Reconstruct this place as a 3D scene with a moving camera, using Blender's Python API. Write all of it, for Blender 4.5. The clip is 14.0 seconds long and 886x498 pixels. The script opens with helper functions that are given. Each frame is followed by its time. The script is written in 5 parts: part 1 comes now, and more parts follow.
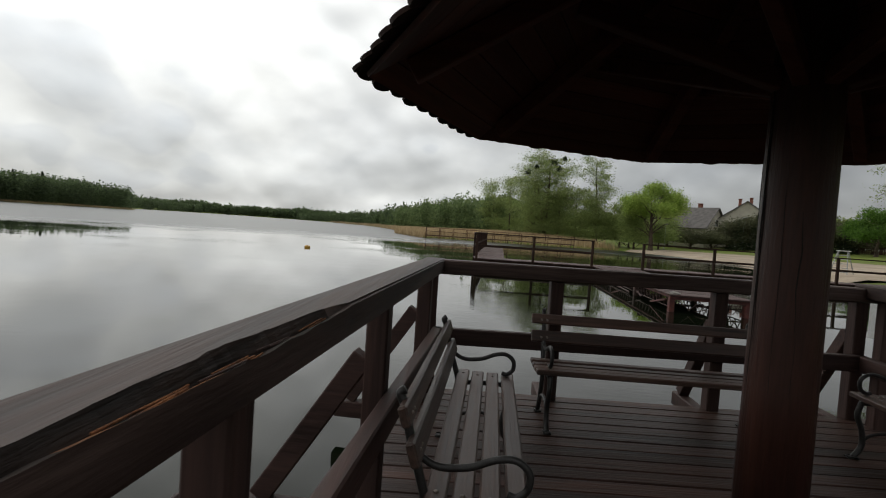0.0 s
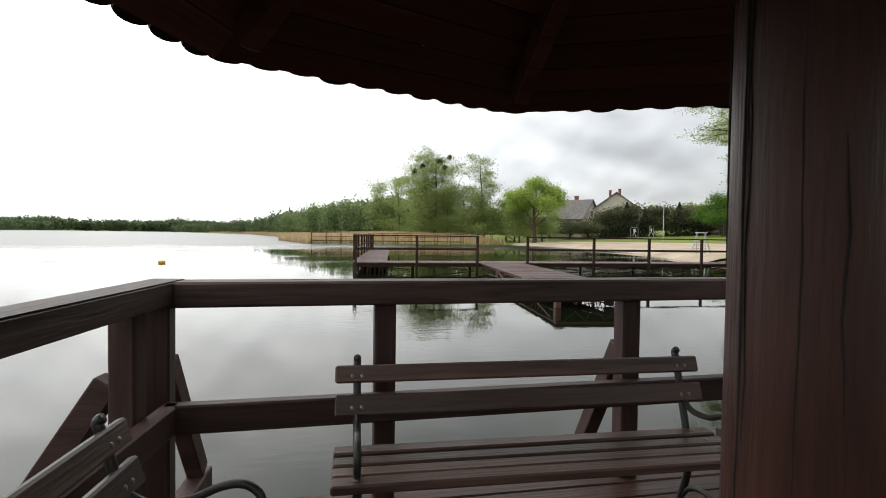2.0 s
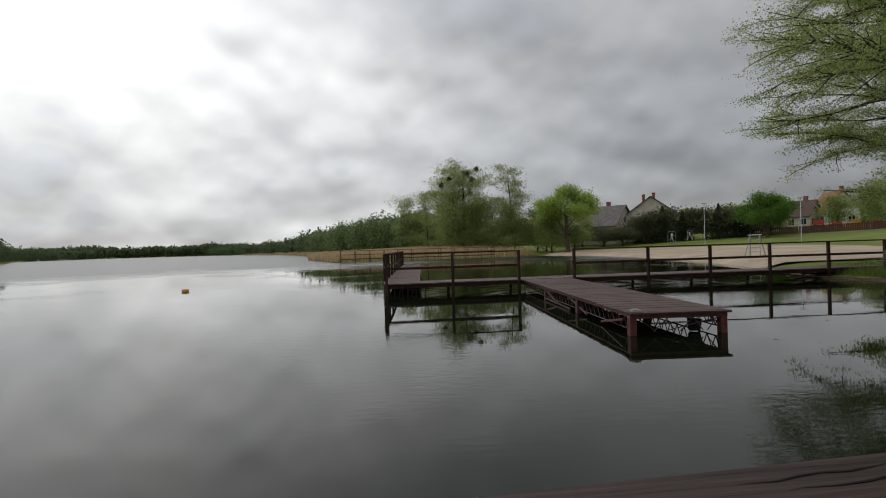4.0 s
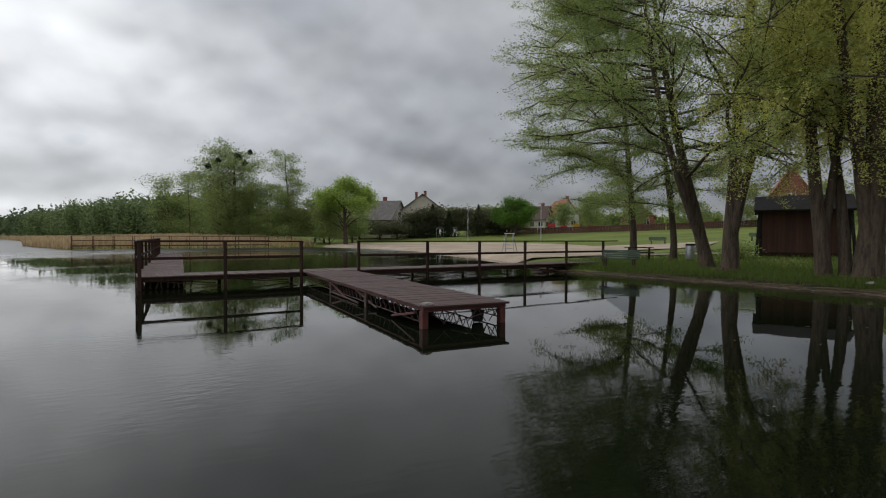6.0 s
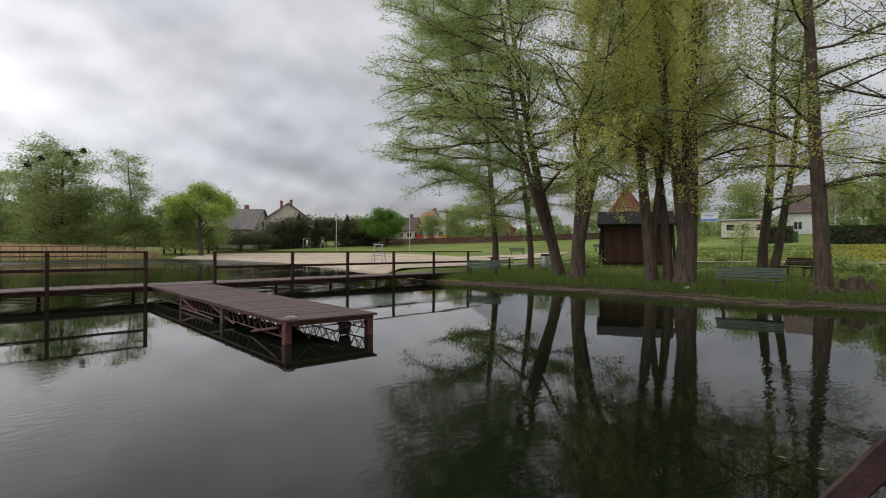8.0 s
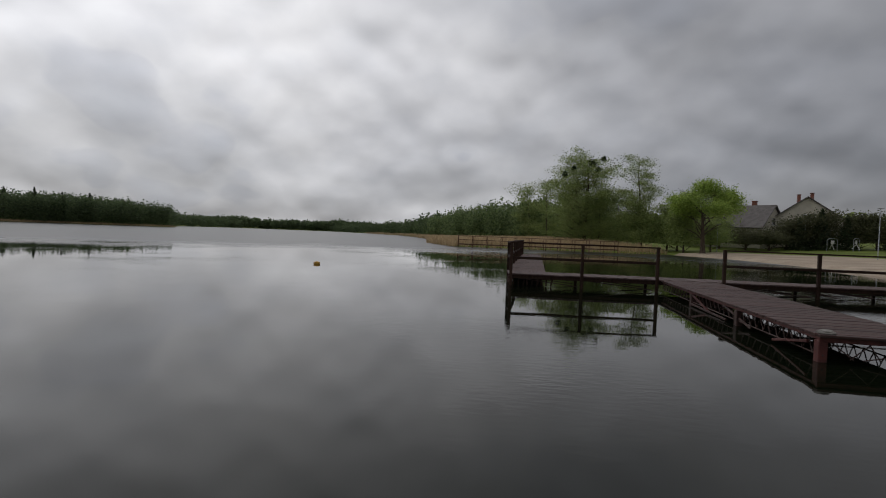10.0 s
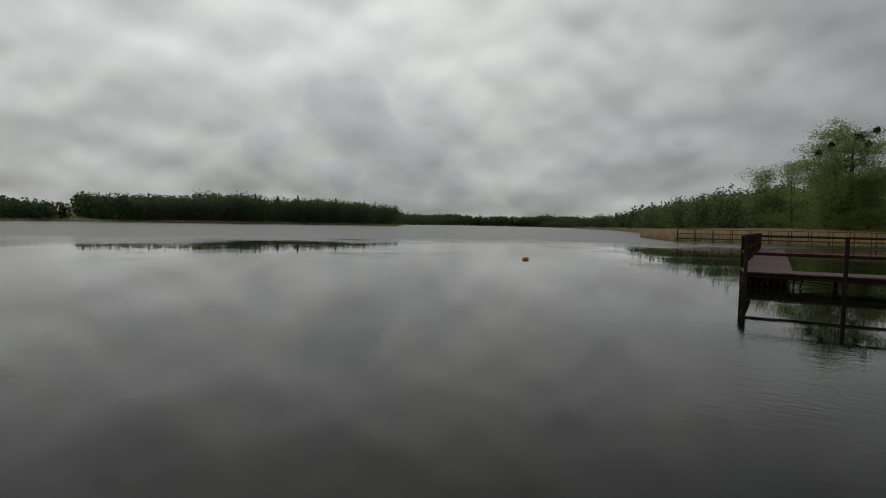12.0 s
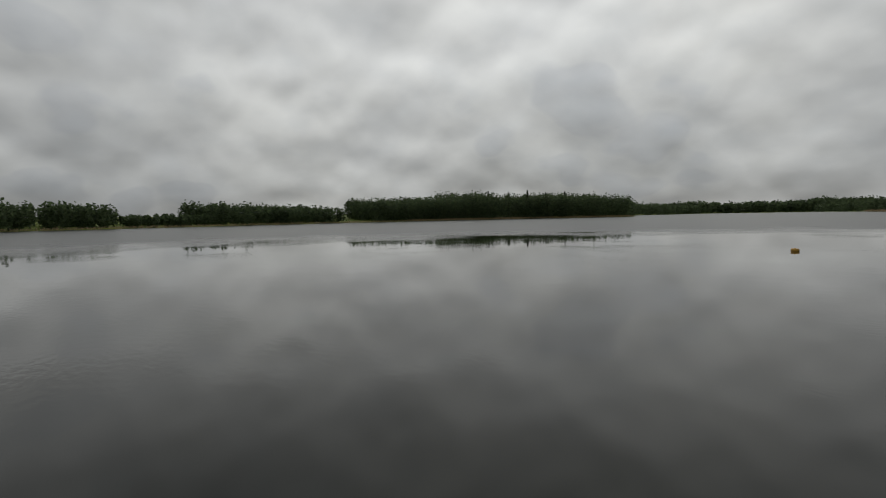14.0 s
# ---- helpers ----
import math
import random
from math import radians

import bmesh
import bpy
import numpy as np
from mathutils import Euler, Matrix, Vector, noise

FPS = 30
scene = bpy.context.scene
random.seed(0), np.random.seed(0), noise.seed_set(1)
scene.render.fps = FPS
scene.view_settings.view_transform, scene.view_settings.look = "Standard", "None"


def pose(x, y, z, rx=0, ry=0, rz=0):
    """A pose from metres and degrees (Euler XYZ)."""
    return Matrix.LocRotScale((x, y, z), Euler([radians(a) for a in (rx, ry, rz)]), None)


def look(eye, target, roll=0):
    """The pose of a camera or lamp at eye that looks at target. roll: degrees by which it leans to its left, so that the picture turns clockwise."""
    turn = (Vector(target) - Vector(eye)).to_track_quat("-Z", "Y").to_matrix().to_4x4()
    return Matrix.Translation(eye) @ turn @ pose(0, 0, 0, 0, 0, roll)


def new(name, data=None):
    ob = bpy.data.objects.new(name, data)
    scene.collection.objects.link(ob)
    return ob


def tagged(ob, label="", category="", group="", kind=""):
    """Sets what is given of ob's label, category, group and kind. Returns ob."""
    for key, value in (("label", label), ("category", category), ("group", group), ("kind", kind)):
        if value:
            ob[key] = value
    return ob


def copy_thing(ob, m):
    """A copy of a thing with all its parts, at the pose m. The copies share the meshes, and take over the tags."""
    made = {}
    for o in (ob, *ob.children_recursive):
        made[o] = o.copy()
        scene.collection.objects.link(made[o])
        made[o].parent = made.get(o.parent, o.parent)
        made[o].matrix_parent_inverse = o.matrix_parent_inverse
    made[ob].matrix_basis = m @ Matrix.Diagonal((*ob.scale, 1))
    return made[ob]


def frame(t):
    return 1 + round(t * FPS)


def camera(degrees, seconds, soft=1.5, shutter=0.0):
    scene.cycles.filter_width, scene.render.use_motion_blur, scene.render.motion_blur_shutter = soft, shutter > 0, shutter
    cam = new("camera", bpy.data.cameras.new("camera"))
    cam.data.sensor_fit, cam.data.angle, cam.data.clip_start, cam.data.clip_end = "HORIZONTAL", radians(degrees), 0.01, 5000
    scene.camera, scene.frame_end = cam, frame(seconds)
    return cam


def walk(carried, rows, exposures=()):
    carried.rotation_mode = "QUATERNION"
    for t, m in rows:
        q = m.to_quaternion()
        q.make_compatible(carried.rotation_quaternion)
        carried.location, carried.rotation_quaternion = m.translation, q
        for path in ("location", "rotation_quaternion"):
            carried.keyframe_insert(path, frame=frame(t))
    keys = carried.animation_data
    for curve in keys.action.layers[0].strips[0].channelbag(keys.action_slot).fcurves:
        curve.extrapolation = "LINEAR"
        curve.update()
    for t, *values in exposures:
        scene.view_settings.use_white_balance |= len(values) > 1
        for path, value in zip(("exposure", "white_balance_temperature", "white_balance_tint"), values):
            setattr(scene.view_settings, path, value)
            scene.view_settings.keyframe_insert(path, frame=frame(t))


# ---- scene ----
cam = camera(81.3, 14.0, 1.0, 0.08)
PATH = [
    (0, look((0.198, 1.432, 1.584), (0.159, 3.430, 1.506), 4.00)),
    (0.5, look((0.440, 1.766, 1.583), (0.680, 3.750, 1.504), 1.90)),
    (1, look((0.558, 2.107, 1.566), (1.012, 4.054, 1.494), 1.80)),
    (1.5, look((0.718, 2.564, 1.567), (1.268, 4.486, 1.496), 1.50)),
    (2, look((0.847, 3.026, 1.565), (1.216, 4.991, 1.510), 0.80)),
    (2.2, look((0.860, 3.220, 1.592), (1.233, 5.183, 1.525), -0.20)),
    (4.3, look((0.815, 4.985, 1.690), (1.072, 6.968, 1.695), -1.70)),
    (4.5, look((0.755, 5.060, 1.676), (1.177, 7.014, 1.673), -1.50)),
    (5, look((0.623, 5.235, 1.676), (1.356, 7.095, 1.645), -0.73)),
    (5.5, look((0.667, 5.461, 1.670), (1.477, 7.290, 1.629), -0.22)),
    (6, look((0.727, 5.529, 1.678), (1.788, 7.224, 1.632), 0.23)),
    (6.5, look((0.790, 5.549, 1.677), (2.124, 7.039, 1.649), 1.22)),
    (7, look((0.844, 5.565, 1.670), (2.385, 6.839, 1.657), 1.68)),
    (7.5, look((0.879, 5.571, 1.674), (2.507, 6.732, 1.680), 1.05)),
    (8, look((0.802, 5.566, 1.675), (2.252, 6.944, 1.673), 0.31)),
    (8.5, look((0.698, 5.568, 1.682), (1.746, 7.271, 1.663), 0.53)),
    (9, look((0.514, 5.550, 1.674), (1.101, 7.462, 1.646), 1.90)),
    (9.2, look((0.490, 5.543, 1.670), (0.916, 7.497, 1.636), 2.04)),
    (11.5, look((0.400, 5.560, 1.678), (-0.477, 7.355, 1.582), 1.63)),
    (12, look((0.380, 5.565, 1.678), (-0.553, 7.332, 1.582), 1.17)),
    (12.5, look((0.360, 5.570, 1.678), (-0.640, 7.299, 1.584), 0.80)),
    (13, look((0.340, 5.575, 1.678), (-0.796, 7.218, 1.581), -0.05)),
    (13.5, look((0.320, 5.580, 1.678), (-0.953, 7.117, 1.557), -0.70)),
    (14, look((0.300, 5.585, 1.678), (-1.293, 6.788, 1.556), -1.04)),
]
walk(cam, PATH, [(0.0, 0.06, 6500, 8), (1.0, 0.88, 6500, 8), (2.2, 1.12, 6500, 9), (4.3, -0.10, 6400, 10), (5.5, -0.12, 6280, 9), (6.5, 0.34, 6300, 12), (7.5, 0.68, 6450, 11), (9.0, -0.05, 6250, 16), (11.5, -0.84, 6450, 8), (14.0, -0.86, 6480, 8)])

# ---- sky and light ----
world = bpy.data.worlds.new("overcast_sky")
scene.world = world
world.use_nodes = True
wn, wl = world.node_tree.nodes, world.node_tree.links
wn.clear()


def wmath(op, a, b=None):
    n = wn.new("ShaderNodeMath")
    n.operation = op
    for i, v in enumerate((a, b)):
        if v is None:
            continue
        if isinstance(v, (int, float)):
            n.inputs[i].default_value = v
        else:
            wl.new(v, n.inputs[i])
    return n.outputs[0]


SUN_ELEVATION, SUN_TURN = radians(55), radians(-48)
sky = wn.new("ShaderNodeTexSky")
sky.sky_type, sky.sun_disc = "NISHITA", False
sky.sun_elevation, sky.sun_rotation = SUN_ELEVATION, SUN_TURN
coord = wn.new("ShaderNodeTexCoord")
axes = wn.new("ShaderNodeSeparateXYZ")
wl.new(coord.outputs["Generated"], axes.inputs[0])


def wramp(value, *tones):
    r = wn.new("ShaderNodeValToRGB")
    e = r.color_ramp.elements
    e[0].position, e[0].color = tones[0][0], (*tones[0][1], 1)
    e[1].position, e[1].color = tones[-1][0], (*tones[-1][1], 1)
    for place, tone in tones[1:-1]:
        e.new(place).color = (*tone, 1)
    wl.new(value, r.inputs[0])
    return r.outputs[0]


# the cloud deck is flat: its heaps crowd together and flatten towards the horizon
flat_z = wmath("ADD", wmath("ABSOLUTE", axes.outputs[2]), 0.55)
deck_xy = wn.new("ShaderNodeCombineXYZ")
wl.new(wmath("DIVIDE", axes.outputs[0], flat_z), deck_xy.inputs[0])
wl.new(wmath("DIVIDE", axes.outputs[1], flat_z), deck_xy.inputs[1])


def heaps(scale, rough, shift=(0.0, 0.0, 0.0), shrink=1.0, detail=7, distort=0.15):
    """Cloud heaps on the deck; shrink below 1 samples them a little higher up."""
    m, n = wn.new("ShaderNodeMapping"), wn.new("ShaderNodeTexNoise")
    m.inputs["Scale"].default_value = (shrink, shrink, 1)
    m.inputs["Location"].default_value = shift
    wl.new(deck_xy.outputs[0], m.inputs[0])
    n.inputs["Scale"].default_value, n.inputs["Detail"].default_value = scale, detail
    n.inputs["Roughness"].default_value, n.inputs["Distortion"].default_value = rough, distort
    wl.new(m.outputs[0], n.inputs["Vector"])
    return n.outputs["Fac"]


def wmix(op, a, b):
    n = wn.new("ShaderNodeVectorMath")
    n.operation = op
    wl.new(a, n.inputs[0])
    wl.new(b, n.inputs[1])
    return n.outputs[0]


PUFF = (3.1, 1.7, 0.4)
banks = heaps(1.1, 0.45, (0.6, 2.3, 5.0), detail=3)
def billow(shrink):
    """Heaps with rounded, cauliflower edges."""
    v, m = wn.new("ShaderNodeTexVoronoi"), wn.new("ShaderNodeMapping")
    v.feature = "SMOOTH_F1"
    m.inputs["Scale"].default_value = (shrink, shrink, 1)
    wl.new(deck_xy.outputs[0], m.inputs[0])
    v.inputs["Scale"].default_value, v.inputs["Smoothness"].default_value, v.inputs["Detail"].default_value = 4.4, 0.35, 1.6
    wl.new(m.outputs[0], v.inputs["Vector"])
    lump = wmath("MULTIPLY", wmath("SUBTRACT", 0.42, v.outputs["Distance"]), 0.36)
    return wmath("ADD", heaps(1.8, 0.41, PUFF, shrink, detail=5, distort=0.0), lump)


puffs, above = billow(1.0), billow(0.955)
small = heaps(9.0, 0.5, (7.0, 1.0, 2.0))
veil = wramp(banks, (0.36, (0.60, 0.612, 0.632)), (0.52, (0.69, 0.695, 0.70)), (0.66, (0.80, 0.80, 0.79)))
shade = wramp(puffs, (0.38, (1.20, 1.195, 1.18)), (0.475, (1.08, 1.08, 1.07)), (0.51, (0.95, 0.956, 0.966)), (0.60, (0.83, 0.845, 0.866)), (0.72, (0.72, 0.738, 0.765)))
flecks = wramp(small, (0.38, (1.035, 1.035, 1.03)), (0.50, (1.0, 1.0, 1.0)), (0.64, (0.955, 0.96, 0.965)))
tops = wmath("SUBTRACT", puffs, above)
toward = wn.new("ShaderNodeVectorMath")
toward.operation = "DOT_PRODUCT"
toward.inputs[1].default_value = (math.sin(SUN_TURN) * math.cos(SUN_ELEVATION), math.cos(SUN_TURN) * math.cos(SUN_ELEVATION), math.sin(SUN_ELEVATION))
wl.new(coord.outputs["Generated"], toward.inputs[0])
glow = wmath("ADD", wmath("MULTIPLY", wmath("POWER", wmath("MAXIMUM", toward.outputs["Value"], 0.0), 3.0), 0.55), 0.90)
# thinner cloud below the sun, thicker on the far side of the sky
sunside = wn.new("ShaderNodeMapRange")
sunside.interpolation_type = "SMOOTHSTEP"
for key, value in (("From Min", 0.0), ("From Max", 0.95), ("To Min", 0.64), ("To Max", 1.08)):
    sunside.inputs[key].default_value = value
wl.new(wmath("ADD", wmath("MULTIPLY", axes.outputs[0], math.sin(SUN_TURN)), wmath("MULTIPLY", axes.outputs[1], math.cos(SUN_TURN))), sunside.inputs[0])
glow = wmath("MULTIPLY", glow, sunside.outputs[0])
# the heaps stand out below the sun and merge into an even sheet away from it
clear = wn.new("ShaderNodeMapRange")
for key, value in (("From Min", 0.64), ("From Max", 1.0), ("To Min", 0.42), ("To Max", 1.0)):
    clear.inputs[key].default_value = value
wl.new(sunside.outputs[0], clear.inputs[0])
even = wn.new("ShaderNodeMix")
even.data_type = "RGBA"
even.inputs["A"].default_value = (0.95, 0.956, 0.966, 1)
wl.new(clear.outputs[0], even.inputs["Factor"])
wl.new(shade, even.inputs["B"])
grey = wmix("MULTIPLY", wmix("MULTIPLY", veil, even.outputs["Result"]), flecks)
haze = wn.new("ShaderNodeMapRange")
haze.interpolation_type = "SMOOTHSTEP"
for key, value in (("From Min", 0.0), ("From Max", 0.30), ("To Min", 0.72), ("To Max", 1.0)):
    haze.inputs[key].default_value = value
wl.new(wmath("ABSOLUTE", axes.outputs[2]), haze.inputs[0])
glow = wmath("MULTIPLY", glow, haze.outputs[0])
glow = wmath("MULTIPLY", glow, wmath("ADD", 1.0, wmath("MULTIPLY", tops, 1.6)))
lit = wn.new("ShaderNodeVectorMath")
lit.operation = "SCALE"
wl.new(grey, lit.inputs[0])
wl.new(glow, lit.inputs["Scale"])
thin = wn.new("ShaderNodeMix")
thin.data_type = "RGBA"
thin.inputs["Factor"].default_value = 0.94
dim = wn.new("ShaderNodeVectorMath")
dim.operation = "SCALE"
dim.inputs["Scale"].default_value = 0.08
wl.new(sky.outputs[0], dim.inputs[0])
wl.new(dim.outputs[0], thin.inputs["A"])
wl.new(lit.outputs[0], thin.inputs["B"])
back = wn.new("ShaderNodeBackground")
back.inputs["Strength"].default_value = 1.0
wl.new(thin.outputs["Result"], back.inputs["Color"])
wl.new(back.outputs[0], wn.new("ShaderNodeOutputWorld").inputs[0])

sun_data = bpy.data.lights.new("sun", "SUN")
sun_data.energy, sun_data.angle, sun_data.color = 0.68, radians(178), (1.0, 0.97, 0.93)
sun = new("sun", sun_data)
sun.matrix_world = look((0, 0, 50), (-50 * math.sin(SUN_TURN) / math.tan(SUN_ELEVATION), -50 * math.cos(SUN_TURN) / math.tan(SUN_ELEVATION), 0))


# ---- materials ----
def material(name, color, dark=None, rough=0.7, scale=8.0, grain=(1, 1, 1), bump=0.15, fine=60.0, metal=0.0, vary=0.0, spec=0.5, spread=(0.35, 0.65), where="Object"):
    """Noise between two tones at two scales, with fine relief. grain stretches the pattern along the axes."""
    m = bpy.data.materials.new(name)
    m.use_nodes = True
    nt = m.node_tree
    n, l = nt.nodes, nt.links
    b = n["Principled BSDF"]
    b.inputs["Metallic"].default_value = metal
    b.inputs["Specular IOR Level"].default_value = spec
    tc, mp = n.new("ShaderNodeTexCoord"), n.new("ShaderNodeMapping")
    mp.inputs["Scale"].default_value = grain
    l.new(tc.outputs[where], mp.inputs[0])
    if where == "Object" and vary:
        oi, add = n.new("ShaderNodeObjectInfo"), n.new("ShaderNodeVectorMath")
        sc = n.new("ShaderNodeVectorMath")
        sc.operation = "SCALE"
        sc.inputs["Scale"].default_value = 37.0
        l.new(oi.outputs["Random"], sc.inputs[0])
        l.new(tc.outputs[where], add.inputs[0])
        l.new(sc.outputs[0], add.inputs[1])
        l.new(add.outputs[0], mp.inputs[0])
    big, small = n.new("ShaderNodeTexNoise"), n.new("ShaderNodeTexNoise")
    big.inputs["Scale"].default_value, big.inputs["Detail"].default_value = scale, 5
    small.inputs["Scale"].default_value, small.inputs["Detail"].default_value = fine, 6
    for t in (big, small):
        l.new(mp.outputs[0], t.inputs["Vector"])
    mixf = n.new("ShaderNodeMath")
    mixf.operation = "MULTIPLY_ADD"
    mixf.inputs[1].default_value = 0.6
    half = n.new("ShaderNodeMath")
    half.operation = "MULTIPLY"
    half.inputs[1].default_value = 0.4
    l.new(small.outputs["Fac"], half.inputs[0])
    l.new(big.outputs["Fac"], mixf.inputs[0])
    l.new(half.outputs[0], mixf.inputs[2])
    r = n.new("ShaderNodeValToRGB")
    e = r.color_ramp.elements
    dark = dark or tuple(c * 0.55 for c in color)
    e[0].position, e[0].color = spread[0], (*dark, 1)
    e[1].position, e[1].color = spread[1], (*color, 1)
    l.new(mixf.outputs[0], r.inputs[0])
    out = r.outputs[0]
    if vary:
        oi = n.new("ShaderNodeObjectInfo")
        hsv = n.new("ShaderNodeHueSaturation")
        mr = n.new("ShaderNodeMapRange")
        mr.inputs["To Min"].default_value, mr.inputs["To Max"].default_value = 1 - vary, 1 + vary
        l.new(oi.outputs["Random"], mr.inputs[0])
        l.new(mr.outputs[0], hsv.inputs["Value"])
        l.new(out, hsv.inputs["Color"])
        out = hsv.outputs[0]
    l.new(out, b.inputs["Base Color"])
    rr = n.new("ShaderNodeMapRange")
    rr.inputs["To Min"].default_value, rr.inputs["To Max"].default_value = max(0.05, rough - 0.15), min(1, rough + 0.12)
    l.new(small.outputs["Fac"], rr.inputs[0])
    l.new(rr.outputs[0], b.inputs["Roughness"])
    bp = n.new("ShaderNodeBump")
    bp.inputs["Strength"].default_value, bp.inputs["Distance"].default_value = bump, 0.02
    l.new(mixf.outputs[0], bp.inputs["Height"])
    l.new(bp.outputs[0], b.inputs["Normal"])
    return m


def leaf_material(name, color, dark, vary=0.35):
    m = bpy.data.materials.new(name)
    m.use_nodes = True
    n, l = m.node_tree.nodes, m.node_tree.links
    b = n["Principled BSDF"]
    geo, r = n.new("ShaderNodeNewGeometry"), n.new("ShaderNodeValToRGB")
    e = r.color_ramp.elements
    e[0].color, e[1].color = (*dark, 1), (*color, 1)
    l.new(geo.outputs["Random Per Island"], r.inputs[0])
    l.new(r.outputs[0], b.inputs["Base Color"])
    b.inputs["Roughness"].default_value = 0.55
    b.inputs["Specular IOR Level"].default_value = 0.25
    tr, add = n.new("ShaderNodeBsdfTranslucent"), n.new("ShaderNodeMixShader")
    l.new(r.outputs[0], tr.inputs["Color"])
    add.inputs[0].default_value = 0.6
    l.new(b.outputs[0], add.inputs[1])
    l.new(tr.outputs[0], add.inputs[2])
    l.new(add.outputs[0], n["Material Output"].inputs[0])
    return m


LONG_X, LONG_Z = (0.35, 6, 6), (6, 6, 0.35)
rail_wood = material("brown_painted_rail_wood", (0.076, 0.042, 0.035), (0.026, 0.014, 0.012), 0.62, 1.6, LONG_X, 0.35, 9, vary=0.18, spec=0.25)
rail_wood_y = material("brown_painted_rail_wood_lengthwise", (0.076, 0.042, 0.035), (0.026, 0.014, 0.012), 0.62, 1.6, (6, 0.35, 6), 0.35, 9, vary=0.18, spec=0.25)
rail_post = material("brown_painted_post_wood", (0.076, 0.042, 0.035), (0.026, 0.014, 0.012), 0.62, 1.6, LONG_Z, 0.35, 9, vary=0.18, spec=0.25)
rail_top = material("weathered_rail_top", (0.100, 0.067, 0.057), (0.024, 0.014, 0.012), 0.6, 1.6, LONG_X, 0.5, 9, vary=0.12, spec=0.2)
rail_top_y = material("weathered_rail_top_lengthwise", (0.100, 0.067, 0.057), (0.024, 0.014, 0.012), 0.6, 1.6, (6, 0.35, 6), 0.5, 9, vary=0.12, spec=0.2)
deck_wood = material("red_brown_deck_boards", (0.058, 0.026, 0.018), (0.014, 0.007, 0.005), 0.55, 1.4, LONG_X, 0.5, 9, vary=0.45, spec=0.22)
bench_wood = material("worn_brown_bench_slats", (0.112, 0.062, 0.046), (0.022, 0.012, 0.009), 0.46, 1.8, LONG_X, 0.45, 10, vary=0.25, spec=0.45)
post_wood = material("varnished_log", (0.078, 0.031, 0.022), (0.020, 0.009, 0.007), 0.46, 1.8, (5, 5, 0.4), 0.6, 14, spec=0.26, spread=(0.28, 0.72))
roof_wood = material("dark_red_roof_planks", (0.155, 0.054, 0.034), (0.075, 0.026, 0.017), 0.65, 1.4, LONG_X, 0.3, 9, vary=0.25, spec=0.2)
shingle_wood = material("dark_wooden_shingles", (0.055, 0.032, 0.026), (0.018, 0.011, 0.009), 0.85, 5, (1, 1, 1), 0.4, 30, vary=0.25, spec=0.2)
rot_wood = material("dark_rotten_wood", (0.034, 0.022, 0.017), (0.008, 0.006, 0.005), 0.8, 4, (6, 0.5, 6), 0.9, 12, spec=0.2)
raw_wood = material("splintered_raw_wood", (0.30, 0.125, 0.05), (0.07, 0.032, 0.02), 0.8, 5, (0.3, 9, 9), 0.8, 14, spec=0.2)
iron = material("black_cast_iron", (0.045, 0.043, 0.042), (0.018, 0.016, 0.015), 0.45, 30, bump=0.2, fine=160, metal=0.4)
bolt_steel = material("bolt_steel", (0.35, 0.33, 0.30), (0.14, 0.10, 0.08), 0.4, 60, metal=0.8)
pier_wood = material("weathered_pier_boards", (0.135, 0.090, 0.080), (0.060, 0.036, 0.032), 0.7, 1.2, LONG_X, 0.4, 8, vary=0.22, spec=0.3)
pier_post = material("dark_pier_post", (0.058, 0.032, 0.022), (0.022, 0.012, 0.009), 0.8, 2, LONG_Z, 0.3, 12, vary=0.15, spec=0.2)
red_steel = material("rusty_red_steel", (0.150, 0.040, 0.032), (0.060, 0.020, 0.017), 0.6, 9, bump=0.3, fine=50, metal=0.1)
far_wood = material("orange_brown_pier_wood", (0.16, 0.08, 0.045), (0.07, 0.035, 0.022), 0.7, 2, LONG_X, 0.3, 12, vary=0.15)
jetty_wood = material("dark_red_jetty_boards", (0.098, 0.052, 0.045), (0.042, 0.022, 0.019), 0.65, 1.2, LONG_X, 0.4, 8, vary=0.25, spec=0.3)
rust = material("dark_rusted_bars", (0.085, 0.045, 0.036), (0.030, 0.018, 0.015), 0.7, 15, bump=0.3, fine=80)
bark = material("tree_bark", (0.125, 0.095, 0.070), (0.038, 0.029, 0.022), 0.9, 2.2, (5, 5, 0.7), 0.9, 9, spec=0.15)
grass = material("spring_grass", (0.195, 0.235, 0.052), (0.098, 0.130, 0.033), 0.9, 0.12, bump=0.5, fine=3.0, spec=0.1)
sand = material("pale_beach_sand", (0.50, 0.41, 0.31), (0.30, 0.24, 0.18), 0.95, 0.25, bump=0.3, fine=6.0, spec=0.1)
reed_mat = leaf_material("dry_reeds", (0.60, 0.46, 0.28), (0.38, 0.28, 0.16))
green_alder = leaf_material("fresh_alder_leaves", (0.46, 0.54, 0.18), (0.16, 0.22, 0.075))
green_willow = leaf_material("golden_willow_leaves", (0.70, 0.69, 0.22), (0.42, 0.43, 0.12))
green_round = leaf_material("bright_spring_leaves", (0.46, 0.58, 0.13), (0.16, 0.25, 0.05))
green_dull = leaf_material("dull_green_leaves", (0.37, 0.44, 0.15), (0.17, 0.22, 0.08))
green_dark = leaf_material("dark_hedge_leaves", (0.07, 0.125, 0.035), (0.025, 0.05, 0.018))
green_wood = leaf_material("mixed_woodland_leaves", (0.23, 0.30, 0.12), (0.09, 0.13, 0.055))
green_far = leaf_material("distant_leaves", (0.15, 0.20, 0.09), (0.065, 0.095, 0.048))
green_spruce = leaf_material("spruce_needles", (0.085, 0.110, 0.055), (0.035, 0.052, 0.028))
